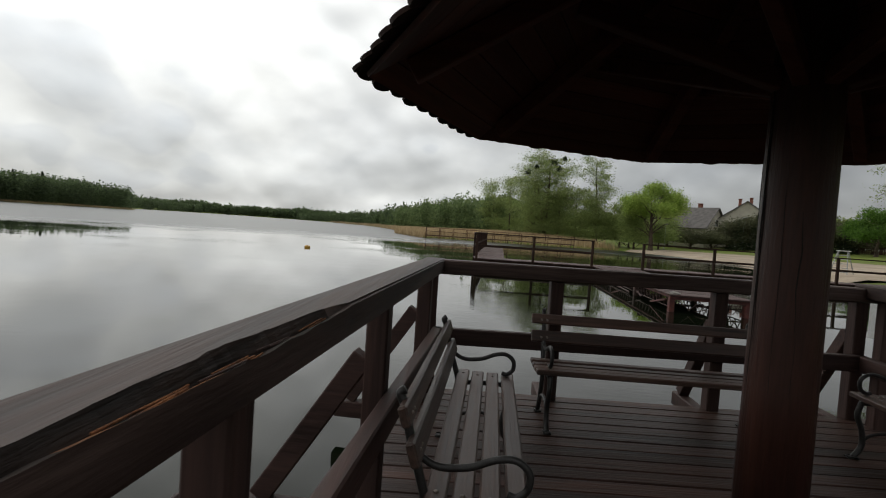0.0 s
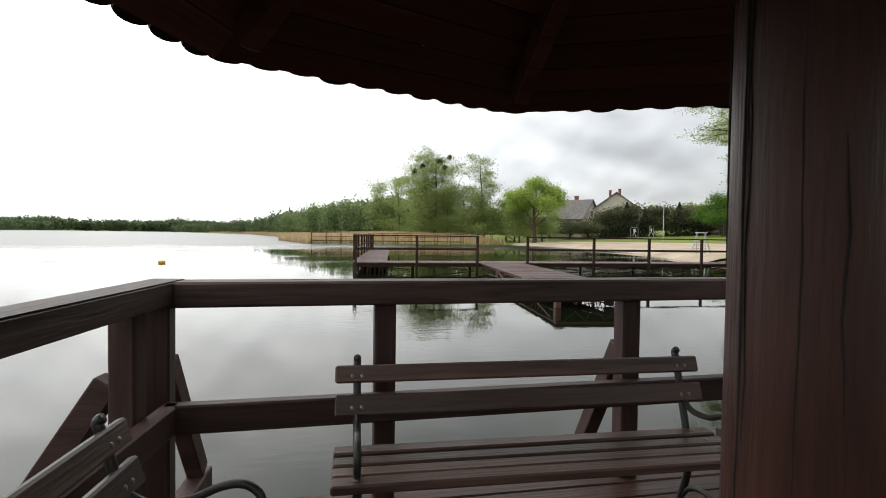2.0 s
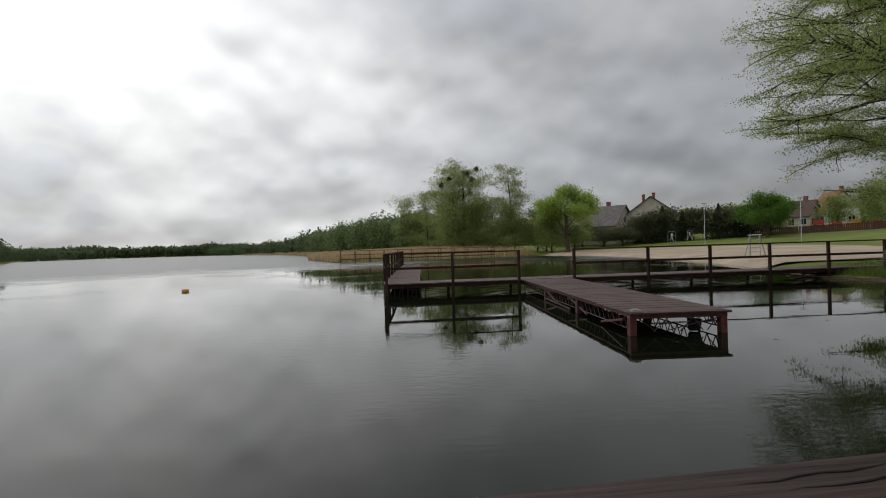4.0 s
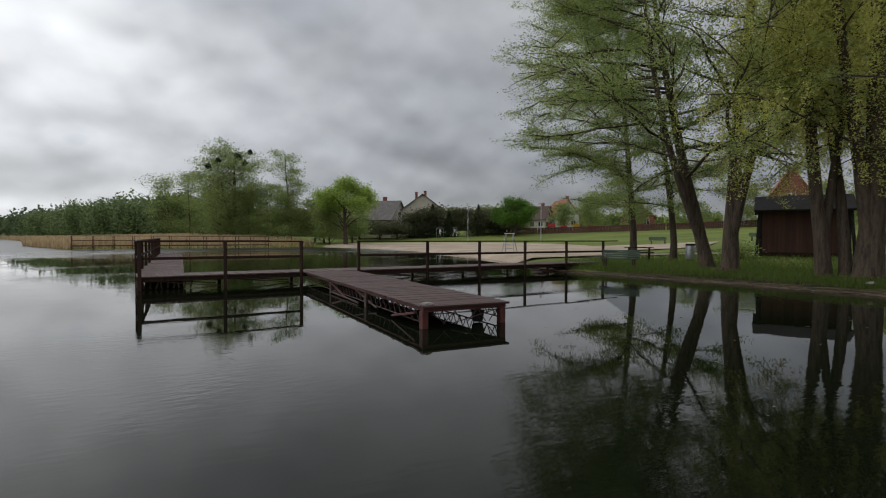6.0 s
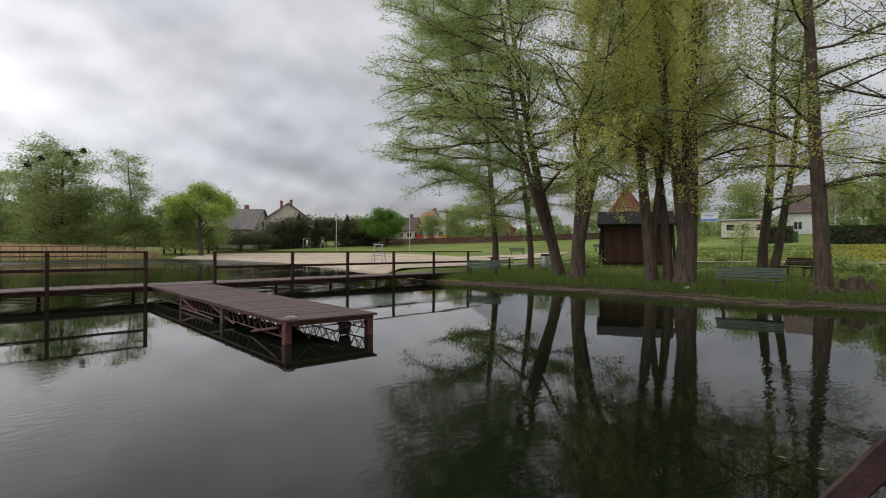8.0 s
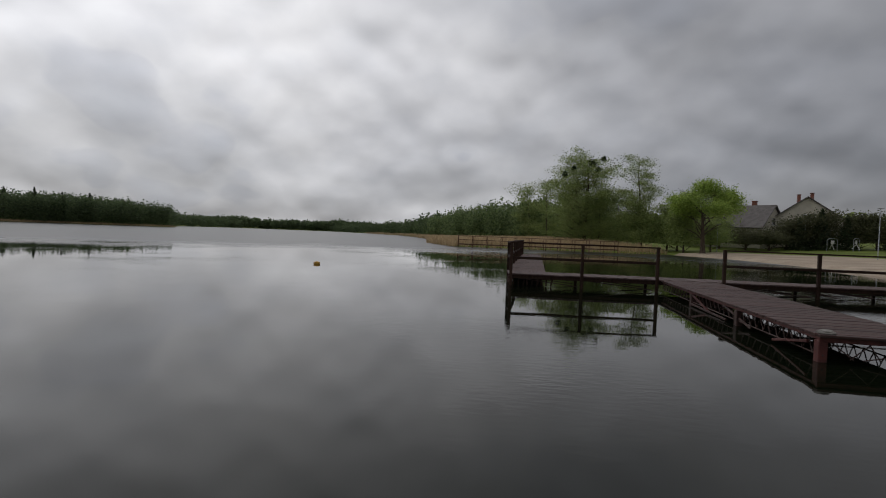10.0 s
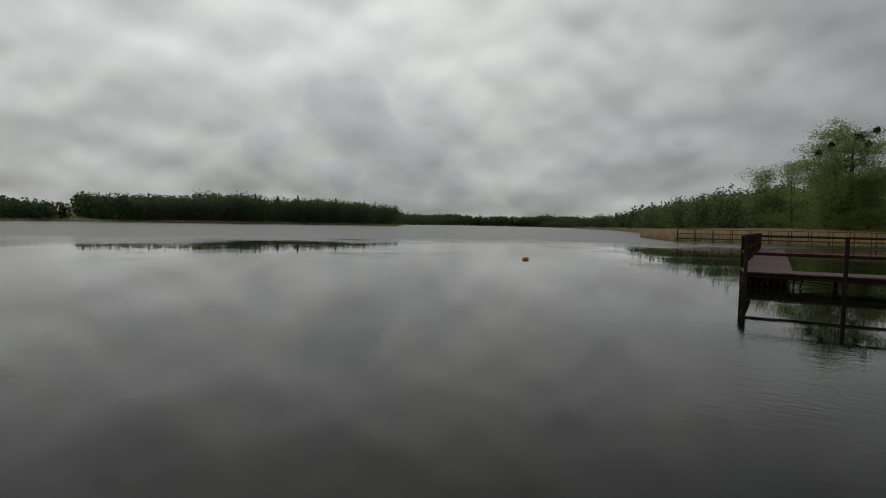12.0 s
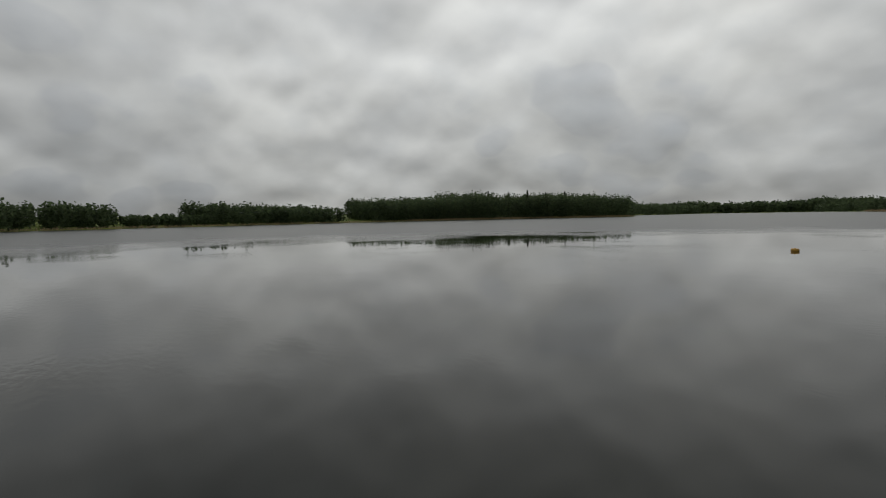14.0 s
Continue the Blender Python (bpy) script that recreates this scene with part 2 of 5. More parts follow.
grass_blade = leaf_material("grass_blades", (0.19, 0.25, 0.055), (0.08, 0.125, 0.03))
yellow_petal = leaf_material("dandelion_petals", (0.62, 0.45, 0.03), (0.45, 0.30, 0.02))
plaster = material("cream_plaster", (0.62, 0.58, 0.47), (0.45, 0.42, 0.34), 0.9, 0.8, bump=0.1, fine=20)
white_wall = material("white_plaster", (0.74, 0.74, 0.72), (0.55, 0.55, 0.53), 0.9, 0.8, bump=0.1, fine=20)
grey_roof = material("grey_roof_tiles", (0.17, 0.155, 0.145), (0.085, 0.075, 0.07), 0.8, 1.5, bump=0.3, fine=12)
red_roof = material("red_roof_tiles", (0.36, 0.125, 0.075), (0.20, 0.07, 0.045), 0.8, 1.5, bump=0.3, fine=12)
brown_roof = material("brown_roof_tiles", (0.115, 0.072, 0.056), (0.06, 0.040, 0.032), 0.8, 1.5, bump=0.3, fine=12)
brick_red = material("red_brick", (0.28, 0.11, 0.075), (0.16, 0.065, 0.045), 0.9, 2.5, bump=0.2, fine=20)
window_glass = material("dark_window_glass", (0.03, 0.035, 0.04), (0.02, 0.022, 0.025), 0.15, 1.0, bump=0.0)
shed_wood = material("red_brown_shed_boards", (0.105, 0.040, 0.028), (0.05, 0.02, 0.015), 0.75, 1.5, LONG_Z, 0.3, 9, vary=0.2)
felt = material("dark_roof_felt", (0.035, 0.031, 0.030), (0.018, 0.016, 0.015), 0.9, 3, bump=0.2, spec=0.12)
green_paint = material("faded_green_paint", (0.055, 0.090, 0.056), (0.024, 0.042, 0.028), 0.6, 3, LONG_X, 0.3, 14, vary=0.15)
grey_metal = material("galvanised_metal", (0.42, 0.44, 0.45), (0.27, 0.28, 0.29), 0.45, 8, bump=0.1, metal=0.6)
white_metal = material("white_painted_metal", (0.72, 0.72, 0.70), (0.5, 0.5, 0.48), 0.5, 8, bump=0.1)
red_paint = material("red_play_paint", (0.50, 0.045, 0.030), (0.3, 0.03, 0.02), 0.5, 5, bump=0.1)
yellow_paint = material("yellow_orange_paint", (0.62, 0.36, 0.045), (0.4, 0.2, 0.03), 0.5, 6, bump=0.1)
blue_paint = material("blue_sign_paint", (0.10, 0.22, 0.50), (0.08, 0.17, 0.4), 0.5, 6, bump=0.05)
stone = material("grey_stone", (0.33, 0.31, 0.28), (0.18, 0.17, 0.15), 0.9, 6, bump=0.5, fine=40)
straw = material("dead_reed_litter", (0.20, 0.155, 0.095), (0.08, 0.06, 0.04), 0.95, 6, bump=0.3)
path_dirt = material("pale_gravel_path", (0.36, 0.31, 0.25), (0.24, 0.20, 0.16), 0.95, 1.2, bump=0.3, fine=14)

mud = material("dark_wet_bank_soil", (0.060, 0.047, 0.030), (0.020, 0.017, 0.011), 0.75, 2.5, bump=0.8, fine=18, spec=0.3)
green_yew = leaf_material("dark_evergreen_leaves", (0.16, 0.165, 0.085), (0.07, 0.075, 0.04))
green_deep = leaf_material("deep_green_leaves", (0.16, 0.29, 0.045), (0.07, 0.14, 0.025))
water_mat = bpy.data.materials.new("lake_water")
water_mat.use_nodes = True
n, l = water_mat.node_tree.nodes, water_mat.node_tree.links
b = n["Principled BSDF"]
b.inputs["Base Color"].default_value = (0.005, 0.0075, 0.0035, 1)
b.inputs["Roughness"].default_value, b.inputs["IOR"].default_value = 0.02, 1.23
tc = n.new("ShaderNodeTexCoord")
heights = []
for size, stretch, turn in ((4.2, (1, 2.4, 1), 20), (0.5, (1, 1.7, 1), -15)):
    mp, nz = n.new("ShaderNodeMapping"), n.new("ShaderNodeTexNoise")
    mp.inputs["Scale"].default_value, mp.inputs["Rotation"].default_value = stretch, (0, 0, radians(turn))
    nz.inputs["Scale"].default_value, nz.inputs["Detail"].default_value = size, 3
    l.new(tc.outputs["Object"], mp.inputs[0])
    l.new(mp.outputs[0], nz.inputs["Vector"])
    heights.append(nz.outputs["Fac"])
calm = n.new("ShaderNodeTexNoise")
calm.inputs["Scale"].default_value, calm.inputs["Detail"].default_value = 0.12, 4
l.new(tc.outputs["Object"], calm.inputs["Vector"])
cr = n.new("ShaderNodeMapRange")
cr.inputs["From Min"].default_value, cr.inputs["From Max"].default_value = 0.48, 0.62
cr.inputs["To Min"].default_value, cr.inputs["To Max"].default_value = 0.05, 1.05
l.new(calm.outputs["Fac"], cr.inputs[0])
mul = n.new("ShaderNodeMath")
mul.operation = "MULTIPLY"
l.new(heights[0], mul.inputs[0])
l.new(cr.outputs[0], mul.inputs[1])
tot = n.new("ShaderNodeMath")
tot.operation = "MULTIPLY_ADD"
tot.inputs[1].default_value = 0.7
l.new(heights[1], tot.inputs[0])
l.new(mul.outputs[0], tot.inputs[2])
bp = n.new("ShaderNodeBump")
bp.inputs["Strength"].default_value, bp.inputs["Distance"].default_value = 0.17, 0.02
# open water beyond the sheltered bay is ruffled by the wind
bay = n.new("ShaderNodeVectorMath")
bay.operation = "DISTANCE"
bay.inputs[1].default_value = (5, 12, 0)
l.new(tc.outputs["Object"], bay.inputs[0])
edge = n.new("ShaderNodeMath")
edge.operation = "MULTIPLY_ADD"
edge.inputs[1].default_value = 40.0
l.new(calm.outputs["Fac"], edge.inputs[0])
l.new(bay.outputs["Value"], edge.inputs[2])
wind = n.new("ShaderNodeMapRange")
wind.interpolation_type = "SMOOTHSTEP"
for key, value in (("From Min", 54.0), ("From Max", 82.0), ("To Min", 0.02), ("To Max", 0.30)):
    wind.inputs[key].default_value = value
l.new(edge.outputs[0], wind.inputs[0])
l.new(wind.outputs[0], b.inputs["Roughness"])
l.new(tot.outputs[0], bp.inputs["Height"])
l.new(bp.outputs[0], b.inputs["Normal"])


# ---- building helpers ----
class Geo:
    """Collects vertices and faces of one mesh."""

    def __init__(self):
        self.v, self.f, self.m = [], [], []

    def add(self, verts, faces, slot=0):
        k = len(self.v)
        self.v += [tuple(p) for p in verts]
        self.f += [tuple(i + k for i in q) for q in faces]
        self.m += [slot] * len(faces)

    def box(self, m, sx, sy, sz, c=0.006, slot=0):
        """A box with chamfered edges, centred on the pose m."""
        h, verts, faces, ids = (sx / 2, sy / 2, sz / 2), [], [], {}
        c = min(c, 0.4 * min(sx, sy, sz))
        for sgn in [(a, b, d) for a in (-1, 1) for b in (-1, 1) for d in (-1, 1)]:
            for ax in range(3):
                p = [sgn[i] * (h[i] - (0 if i == ax else c)) for i in range(3)]
                ids[sgn, ax] = len(verts)
                verts.append(m @ Vector(p))
        for ax in range(3):
            u, w = (ax + 1) % 3, (ax + 2) % 3
            for s in (-1, 1):
                q = []
                for a, d in ((-1, -1), (1, -1), (1, 1), (-1, 1)):
                    k = [0, 0, 0]
                    k[ax], k[u], k[w] = s, a, d
                    q.append(ids[tuple(k), ax])
                faces.append(q if s > 0 else q[::-1])
            for a in (-1, 1):
                for d in (-1, 1):
                    k0, k1 = [0, 0, 0], [0, 0, 0]
                    k0[u], k0[w], k0[ax] = a, d, -1
                    k1[u], k1[w], k1[ax] = a, d, 1
                    q = [ids[tuple(k0), u], ids[tuple(k1), u], ids[tuple(k1), w], ids[tuple(k0), w]]
                    faces.append(q if a * d > 0 else q[::-1])
        for sgn in [(a, b, d) for a in (-1, 1) for b in (-1, 1) for d in (-1, 1)]:
            q = [ids[sgn, 0], ids[sgn, 1], ids[sgn, 2]]
            faces.append(q if sgn[0] * sgn[1] * sgn[2] > 0 else q[::-1])
        self.add(verts, faces, slot)
        return self

    def beam(self, a, b, width, height, c=0.006, up=(0, 0, 1), slot=0):
        """A beam from a to b; its height runs along up."""
        a, b = Vector(a), Vector(b)
        x = (b - a).normalized()
        y = Vector(up).cross(x).normalized()
        z = x.cross(y)
        m = Matrix((x, y, z)).transposed().to_4x4()
        m.translation = (a + b) / 2
        return self.box(m, (b - a).length, width, height, c, slot)

    def tube(self, pts, radii, sides=8, caps=True, slot=0):
        pts = [Vector(p) for p in pts]
        if isinstance(radii, (int, float)):
            radii = [radii] * len(pts)
        verts, faces, ref = [], [], None
        for i, p in enumerate(pts):
            d = (pts[min(i + 1, len(pts) - 1)] - pts[max(i - 1, 0)]).normalized()
            if ref is None:
                ref = d.orthogonal().normalized()
            u = (ref - d * ref.dot(d)).normalized()
            ref, w = u, d.cross(u)
            for k in range(sides):
                a = 2 * math.pi * k / sides
                verts.append(p + (u * math.cos(a) + w * math.sin(a)) * radii[i])
        for i in range(len(pts) - 1):
            for k in range(sides):
                faces.append((i * sides + k, i * sides + (k + 1) % sides, (i + 1) * sides + (k + 1) % sides, (i + 1) * sides + k))
        if caps:
            faces += [tuple(range(sides))[::-1], tuple(range((len(pts) - 1) * sides, len(pts) * sides))]
        self.add(verts, faces, slot)
        return self

    def mesh(self, name, *mats, smooth=False):
        me = bpy.data.meshes.new(name)
        me.from_pydata(self.v, [], self.f)
        for m in mats:
            me.materials.append(m)
        if len(mats) > 1:
            me.polygons.foreach_set("material_index", self.m)
        if smooth:
            me.polygons.foreach_set("use_smooth", [True] * len(me.polygons))
        me.update()
        return me


def curve_points(ctrl, steps=6):
    """A smooth line through the given points."""
    pts, out = [Vector(p) for p in ctrl], []
    for i in range(len(pts) - 1):
        p0, p1, p2, p3 = pts[max(i - 1, 0)], pts[i], pts[i + 1], pts[min(i + 2, len(pts) - 1)]
        for k in range(steps):
            t = k / steps
            out.append(0.5 * (2 * p1 + (p2 - p0) * t + (2 * p0 - 5 * p1 + 4 * p2 - p3) * t * t + (3 * p1 - p0 - 3 * p2 + p3) * t ** 3))
    return out + [pts[-1]]


def part(name, geo, mat, parent, label="", smooth=False, m=None):
    """Links a mesh (Geo or mesh data) as one object under a thing or a part."""
    me = geo if isinstance(geo, bpy.types.Mesh) else geo.mesh(name, *(mat if isinstance(mat, tuple) else (mat,)), smooth=smooth)
    ob = new(name, me)
    ob.parent = parent
    if m is not None:
        ob.matrix_basis = m
    return tagged(ob, label) if label else ob


def thing(name, label, category, group="", m=None, kind=""):
    ob = new(name)
    ob.empty_display_size = 0.2
    if m is not None:
        ob.matrix_basis = m
    return tagged(ob, label, category, group, kind)


def quads_mesh(name, corners, mat):
    """A mesh of loose quads from an array of shape (n, 4, 3)."""
    k = len(corners)
    me = bpy.data.meshes.new(name)
    me.vertices.add(4 * k)
    me.loops.add(4 * k)
    me.polygons.add(k)
    me.vertices.foreach_set("co", np.ascontiguousarray(corners, np.float32).ravel())
    me.loops.foreach_set("vertex_index", np.arange(4 * k, dtype=np.int32))
    me.polygons.foreach_set("loop_start", np.arange(0, 4 * k, 4, dtype=np.int32))
    me.materials.append(mat)
    me.update(calc_edges=True)
    return me


def leaf_corners(rng, centres, size, flat=0.0, ratio=0.55):
    """Leaf-shaped quads in random turns round the centres."""
    k = len(centres)
    u = rng.normal(size=(k, 3))
    u[:, 2] *= 1 - flat
    u /= np.linalg.norm(u, axis=1)[:, None]
    w = np.cross(u, rng.normal(size=(k, 3)))
    w /= np.linalg.norm(w, axis=1)[:, None]
    s = size * rng.uniform(0.6, 1.3, (k, 1)) * 0.5
    c = np.asarray(centres)
    return np.stack([c - u * s, c + w * s * ratio, c + u * s, c - w * s * ratio], 1)


# ---- ground and water ----
LAKE = [(22, -6), (20.8, 4.5), (19.4, 9), (19.9, 15.7), (19.4, 21), (19.2, 24.5), (22, 29), (25, 37), (30, 52), (31, 72), (27, 86), (19, 84), (-5, 83.5), (-12, 110),
        (-16, 157), (-24, 202), (-36, 262), (-70, 400), (-150, 620), (-300, 960), (-470, 980), (-330, 520), (-187, 300), (-210, 235),
        (-215, 120), (-190, 50), (-165, -20), (-130, -80), (-40, -70), (2, -40), (19, -22)]


def ground_height(px, py):
    """Height of the ground: the lake bed inside the shoreline, a low bank and a gentle rise outside it."""
    px, py = np.asarray(px, float), np.asarray(py, float)
    best, inside = np.full(px.shape, 1e9), np.zeros(px.shape, bool)
    for (ax, ay), (bx, by) in zip(LAKE, LAKE[1:] + LAKE[:1]):
        dx, dy = bx - ax, by - ay
        k = np.clip(((px - ax) * dx + (py - ay) * dy) / (dx * dx + dy * dy), 0, 1)
        best = np.minimum(best, np.hypot(px - ax - k * dx, py - ay - k * dy))
        if dy:
            inside ^= ((ay > py) != (by > py)) & (px < ax + (py - ay) * dx / dy)
    bank = np.clip(best / 0.8, 0, 1) * 0.24 + np.clip(best - 1, 0, 20) * 0.03 + np.clip(best - 21, 0, 60) * 0.06
    bed = -np.clip(best * 0.35, 0, 1.6)
    return np.where(inside, bed, bank)


def spaced(lo, hi, near_lo, near_hi, step, grow):
    """Grid lines: even in the near stretch, wider and wider beyond it."""
    lines, s, x = list(np.arange(near_lo, near_hi + step / 2, step)), step, near_hi
    while x < hi:
        s *= grow
        x += s
        lines.append(x)
    s, x = step, near_lo
    while x > lo:
        s *= grow
        x -= s
        lines.insert(0, x)
    return np.array(lines)


def build_ground():
    gx, gy = spaced(-2500, 2500, 12, 60, 0.8, 1.06), spaced(-1500, 3500, -8, 100, 0.9, 1.06)
    mx, my = np.meshgrid(gx, gy)
    mz = ground_height(mx, my)
    mz = np.where(mz > 0.2, mz + 0.05 * np.sin(mx * 0.9 + 1.3 * np.sin(my * 0.5)) * np.cos(my * 0.7), mz)
    nx, ny = len(gx), len(gy)
    me = bpy.data.meshes.new("ground")
    verts = np.stack([mx, my, mz], -1).reshape(-1, 3)
    idx = np.arange(nx * ny).reshape(ny, nx)
    faces = np.stack([idx[:-1, :-1], idx[:-1, 1:], idx[1:, 1:], idx[1:, :-1]], -1).reshape(-1, 4)
    me.from_pydata(verts.tolist(), [], faces.tolist())
    me.materials.append(grass)
    me.polygons.foreach_set("use_smooth", [True] * len(me.polygons))
    tagged(new("ground", me), "green lawn with a low bank round the lake", "lawn", kind="structure")
    w = Geo()
    w.add([(-2500, -1500, 0), (2500, -1500, 0), (2500, 3500, 0), (-2500, 3500, 0)], [(0, 1, 2, 3)])
    tagged(new("water", w.mesh("water", water_mat)), "calm dark lake water mirroring the clouds", "lake", kind="structure")


build_ground()


def strip(name, near, far, rows, mat, label, category, rise=0.03):
    """A sheet laid on the ground between two lines of points."""
    a, b = [np.array(curve_points([(*p, 0) for p in line], 8)) for line in (near, far)]
    k = min(len(a), len(b))
    g = Geo()
    for i in range(k):
        for j in range(rows + 1):
            p = a[i] + (b[i] - a[i]) * j / rows
            g.v.append((p[0], p[1], float(ground_height(p[0], p[1])) + rise))
    for i in range(k - 1):
        for j in range(rows):
            q = i * (rows + 1) + j
            g.f.append((q, q + rows + 1, q + rows + 2, q + 1))
            g.m.append(0)
    return tagged(new(name, g.mesh(name, mat, smooth=True)), label, category, kind="structure")


strip("beach", [(22.3, 31.5), (24.0, 37.3), (28.4, 51), (29.4, 62), (29.8, 72), (26.5, 83)],
      [(29, 29), (38, 37), (46, 48), (50, 62), (47, 77), (36, 90)], 34, sand, "pale sandy beach beside the lake", "beach", 0.12)
strip("beach", [(28, 37.5), (34, 34.8), (38.6, 33), (44, 32)], [(42, 45), (48, 42), (52, 39), (54, 36)], 24, sand, "trodden pale sand beside the park lawn", "beach", 0.10)
strip("pavement", [(26.5, 30.0), (33, 26), (37, 20.5), (40, 14), (42, 6), (43, -4)], [(27.5, 31.4), (34, 27.4), (38.4, 21.3), (41.5, 14.5), (43.6, 6), (44.6, -4)], 3,
      path_dirt, "pale gravel path across the park lawn", "path", 0.06)

EDGE = [(22.0, -6), (21.4, 0), (20.8, 4.5), (19.4, 9), (19.65, 12.5), (19.9, 15.7), (19.4, 21), (19.2, 24.5), (22, 29)]
strip("bank", [(x - 0.5, y) for x, y in EDGE], [(x + 0.30 + 0.2 * (i % 3), y) for i, (x, y) in enumerate(EDGE)], 4, mud, "dark muddy bank edge at the waterline", "bank", 0.02)

# ---- gazebo ----
DECK, RAIL = 0.30, 1.35
CENTRE = Vector((1.885, 4.035, 0))
FL, FR, BL, BR = (0.07, 5.425), (3.48, 5.535), (-0.27, 1.64), (3.12, 1.80)
floor = thing("floor", "red-brown painted plank deck of the gazebo", "deck", kind="structure")
board_mesh = Geo().box(Matrix(), 3.84, 0.133, 0.04, 0.006).mesh("board", deck_wood)
for i in range(44):
    y = 5.50 - 0.14 * i
    if y > 1.75:
        lx = FL[0] + (y - FL[1]) * 0.08 - 0.12
        m = pose(lx + 1.90, y, DECK - 0.02 + random.uniform(-0.002, 0.002), 0, 0, random.uniform(-0.1, 0.1) + 0.6)
    else:
        m = pose(1.1, y + 0.03, DECK - 0.02, 0, 0, 0.6) @ Matrix.Diagonal((0.62, 1, 1, 1))
    part("board", board_mesh, None, floor, m=m)
for x in (0.35, 1.75, 3.1):
    part("joist", Geo().beam((x - 0.1, -0.5 if x < 2.5 else 1.7, DECK - 0.11), (x, 5.55, DECK - 0.11), 0.12, 0.14), pier_post, floor)
for x, y in ((0.2, 5.2), (3.3, 5.3), (0.0, 2.0), (3.1, 2.1), (1.88, 4.03), (0.5, 0.0), (1.8, 0.0)):
    part("pile", Geo().tube([(x, y, -1.5), (x, y, DECK - 0.05)], 0.11, 12), pier_post, floor, smooth=True)


def railing(name, a, b, posts, outward, chipped=None, lift=0.0):
    """A timber rail between two corners, with posts, a middle rail, braces and outriggers."""
    top_z, thick = RAIL + lift, 0.095 if chipped else 0.11
    a, b, out = Vector((*a, 0)), Vector((*b, 0)), Vector((*outward, 0)).normalized()
    along = (b - a).normalized()
    wood, top_wood = (rail_wood, rail_top) if abs(along.x) > abs(along.y) else (rail_wood_y, rail_top_y)
    top = thing(name, "dark brown timber railing round the gazebo deck" if not chipped else "dark brown timber railing with a split, splintered top rail", "railing", "gazebo railings")
    if chipped:
        # section: y outwards, z up; the inner upper edge is broken away over a stretch
        g, length = Geo(), (b - a).length + 0.14
        steps, rng = 150, random.Random(5)
        for i in range(steps + 1):
            s = -0.07 + length * i / steps
            c, w = 0.008, chipped
            if w[0] < s < w[1]:
                k = math.sin(math.pi * (s - w[0]) / (w[1] - w[0])) ** 0.5
                c = 0.010 + k * (0.036 + 0.012 * noise.noise((s * 5, 0, 0)) + 0.005 * noise.noise((s * 40, 4, 0)) + 0.003 * rng.random())
            p = a + along * s
            k = (c - 0.008) / 0.06
            lip = 0.4 + 0.6 * abs(noise.noise((s * 6, 7, 0)))
            for y, z in ((0.075, top_z - thick), (0.075, top_z - 0.008), (0.067, top_z), (-0.075 + c * 1.1, top_z),
                         (-0.067 + c * 0.45, top_z - 0.006 - k * 0.042), (-0.075, top_z - 0.008 - k * 0.030 * lip), (-0.075, top_z - thick)):
                g.v.append(tuple(p + out * y + Vector((0, 0, z))))
        for i in range(steps):
            s = -0.07 + length * (i + 0.5) / steps
            raw = chipped[0] + 0.12 < s < chipped[1] - 0.1
            for k in range(7):
                q = (i * 7 + k, i * 7 + (k + 1) % 7, (i + 1) * 7 + (k + 1) % 7, (i + 1) * 7 + k)
                g.f.append(q)
                bare = chipped[0] + 0.20 < s < chipped[0] + 0.50 and noise.noise((s * 14, 3, 0)) > -0.15
                g.m.append(0 if not raw or k not in (3, 4) else 1 if k == 4 and bare else 2)
        g.f += [tuple(range(7))[::-1], tuple(range(steps * 7, steps * 7 + 7))]
        g.m += [0, 0]
        part("top_rail", g, (top_wood, raw_wood, rot_wood), top, "split top rail with orange bare splinters")
        for k in range(16):
            s = chipped[0] + 0.2 + (k * 7 % 16) * 0.05
            p = a + along * s - out * (0.046 + 0.003 * (k % 5)) + Vector((0, 0, top_z - 0.032 + 0.003 * (k % 4)))
            part("splinter", Geo().beam(p, p + along * (0.06 + 0.03 * (k % 4)) + Vector((0, 0, 0.004 * ((k % 3) - 1))), 0.003, 0.004, 0.001), raw_wood if k % 3 else rail_wood, top)
    else:
        part("top_rail", Geo().beam(a - along * 0.07 + Vector((0, 0, top_z - 0.055)), b + along * 0.07 + Vector((0, 0, top_z - 0.055)), 0.15, 0.11, 0.01), top_wood, top)
    part("middle_rail", Geo().beam(a + along * 0.02 - out * 0.05 + Vector((0, 0, 0.765)), b - along * 0.02 - out * 0.05 + Vector((0, 0, 0.765)), 0.07, 0.125, 0.008), wood, top)
    for s, braced in posts:
        p = a + along * s + out * 0.035
        part("post", Geo().beam(p + Vector((0, 0, DECK - 0.2)), p + Vector((0, 0, top_z - thick - 0.002)), 0.10, 0.10, 0.008, up=along), rail_post, top)
        part("outrigger", Geo().beam(p - out * 0.3 + Vector((0, 0, DECK - 0.105)), p + out * 0.62 + Vector((0, 0, DECK - 0.105)), 0.10, 0.12, 0.008), rail_wood, top)
        if braced:
            part("brace", Geo().beam(p + out * 0.52 + Vector((0, 0, DECK - 0.03)), p + out * 0.06 + Vector((0, 0, 0.98)), 0.085, 0.10, 0.006), rail_wood, top)
    return top


railing("railing", BL, FL, [(0.78, True), (2.14, True), (3.58, True)], (-1, 0.08), chipped=(0.1, 1.25), lift=0.004)
front_rail = railing("railing", FL, FR, [(-0.02, True), (0.96, False), (2.25, True), (3.36, True)], (0.03, 1))
railing("railing", FR, BR, [(0.16, True), (1.62, True), (3.0, True)], (1, -0.08), lift=0.025)

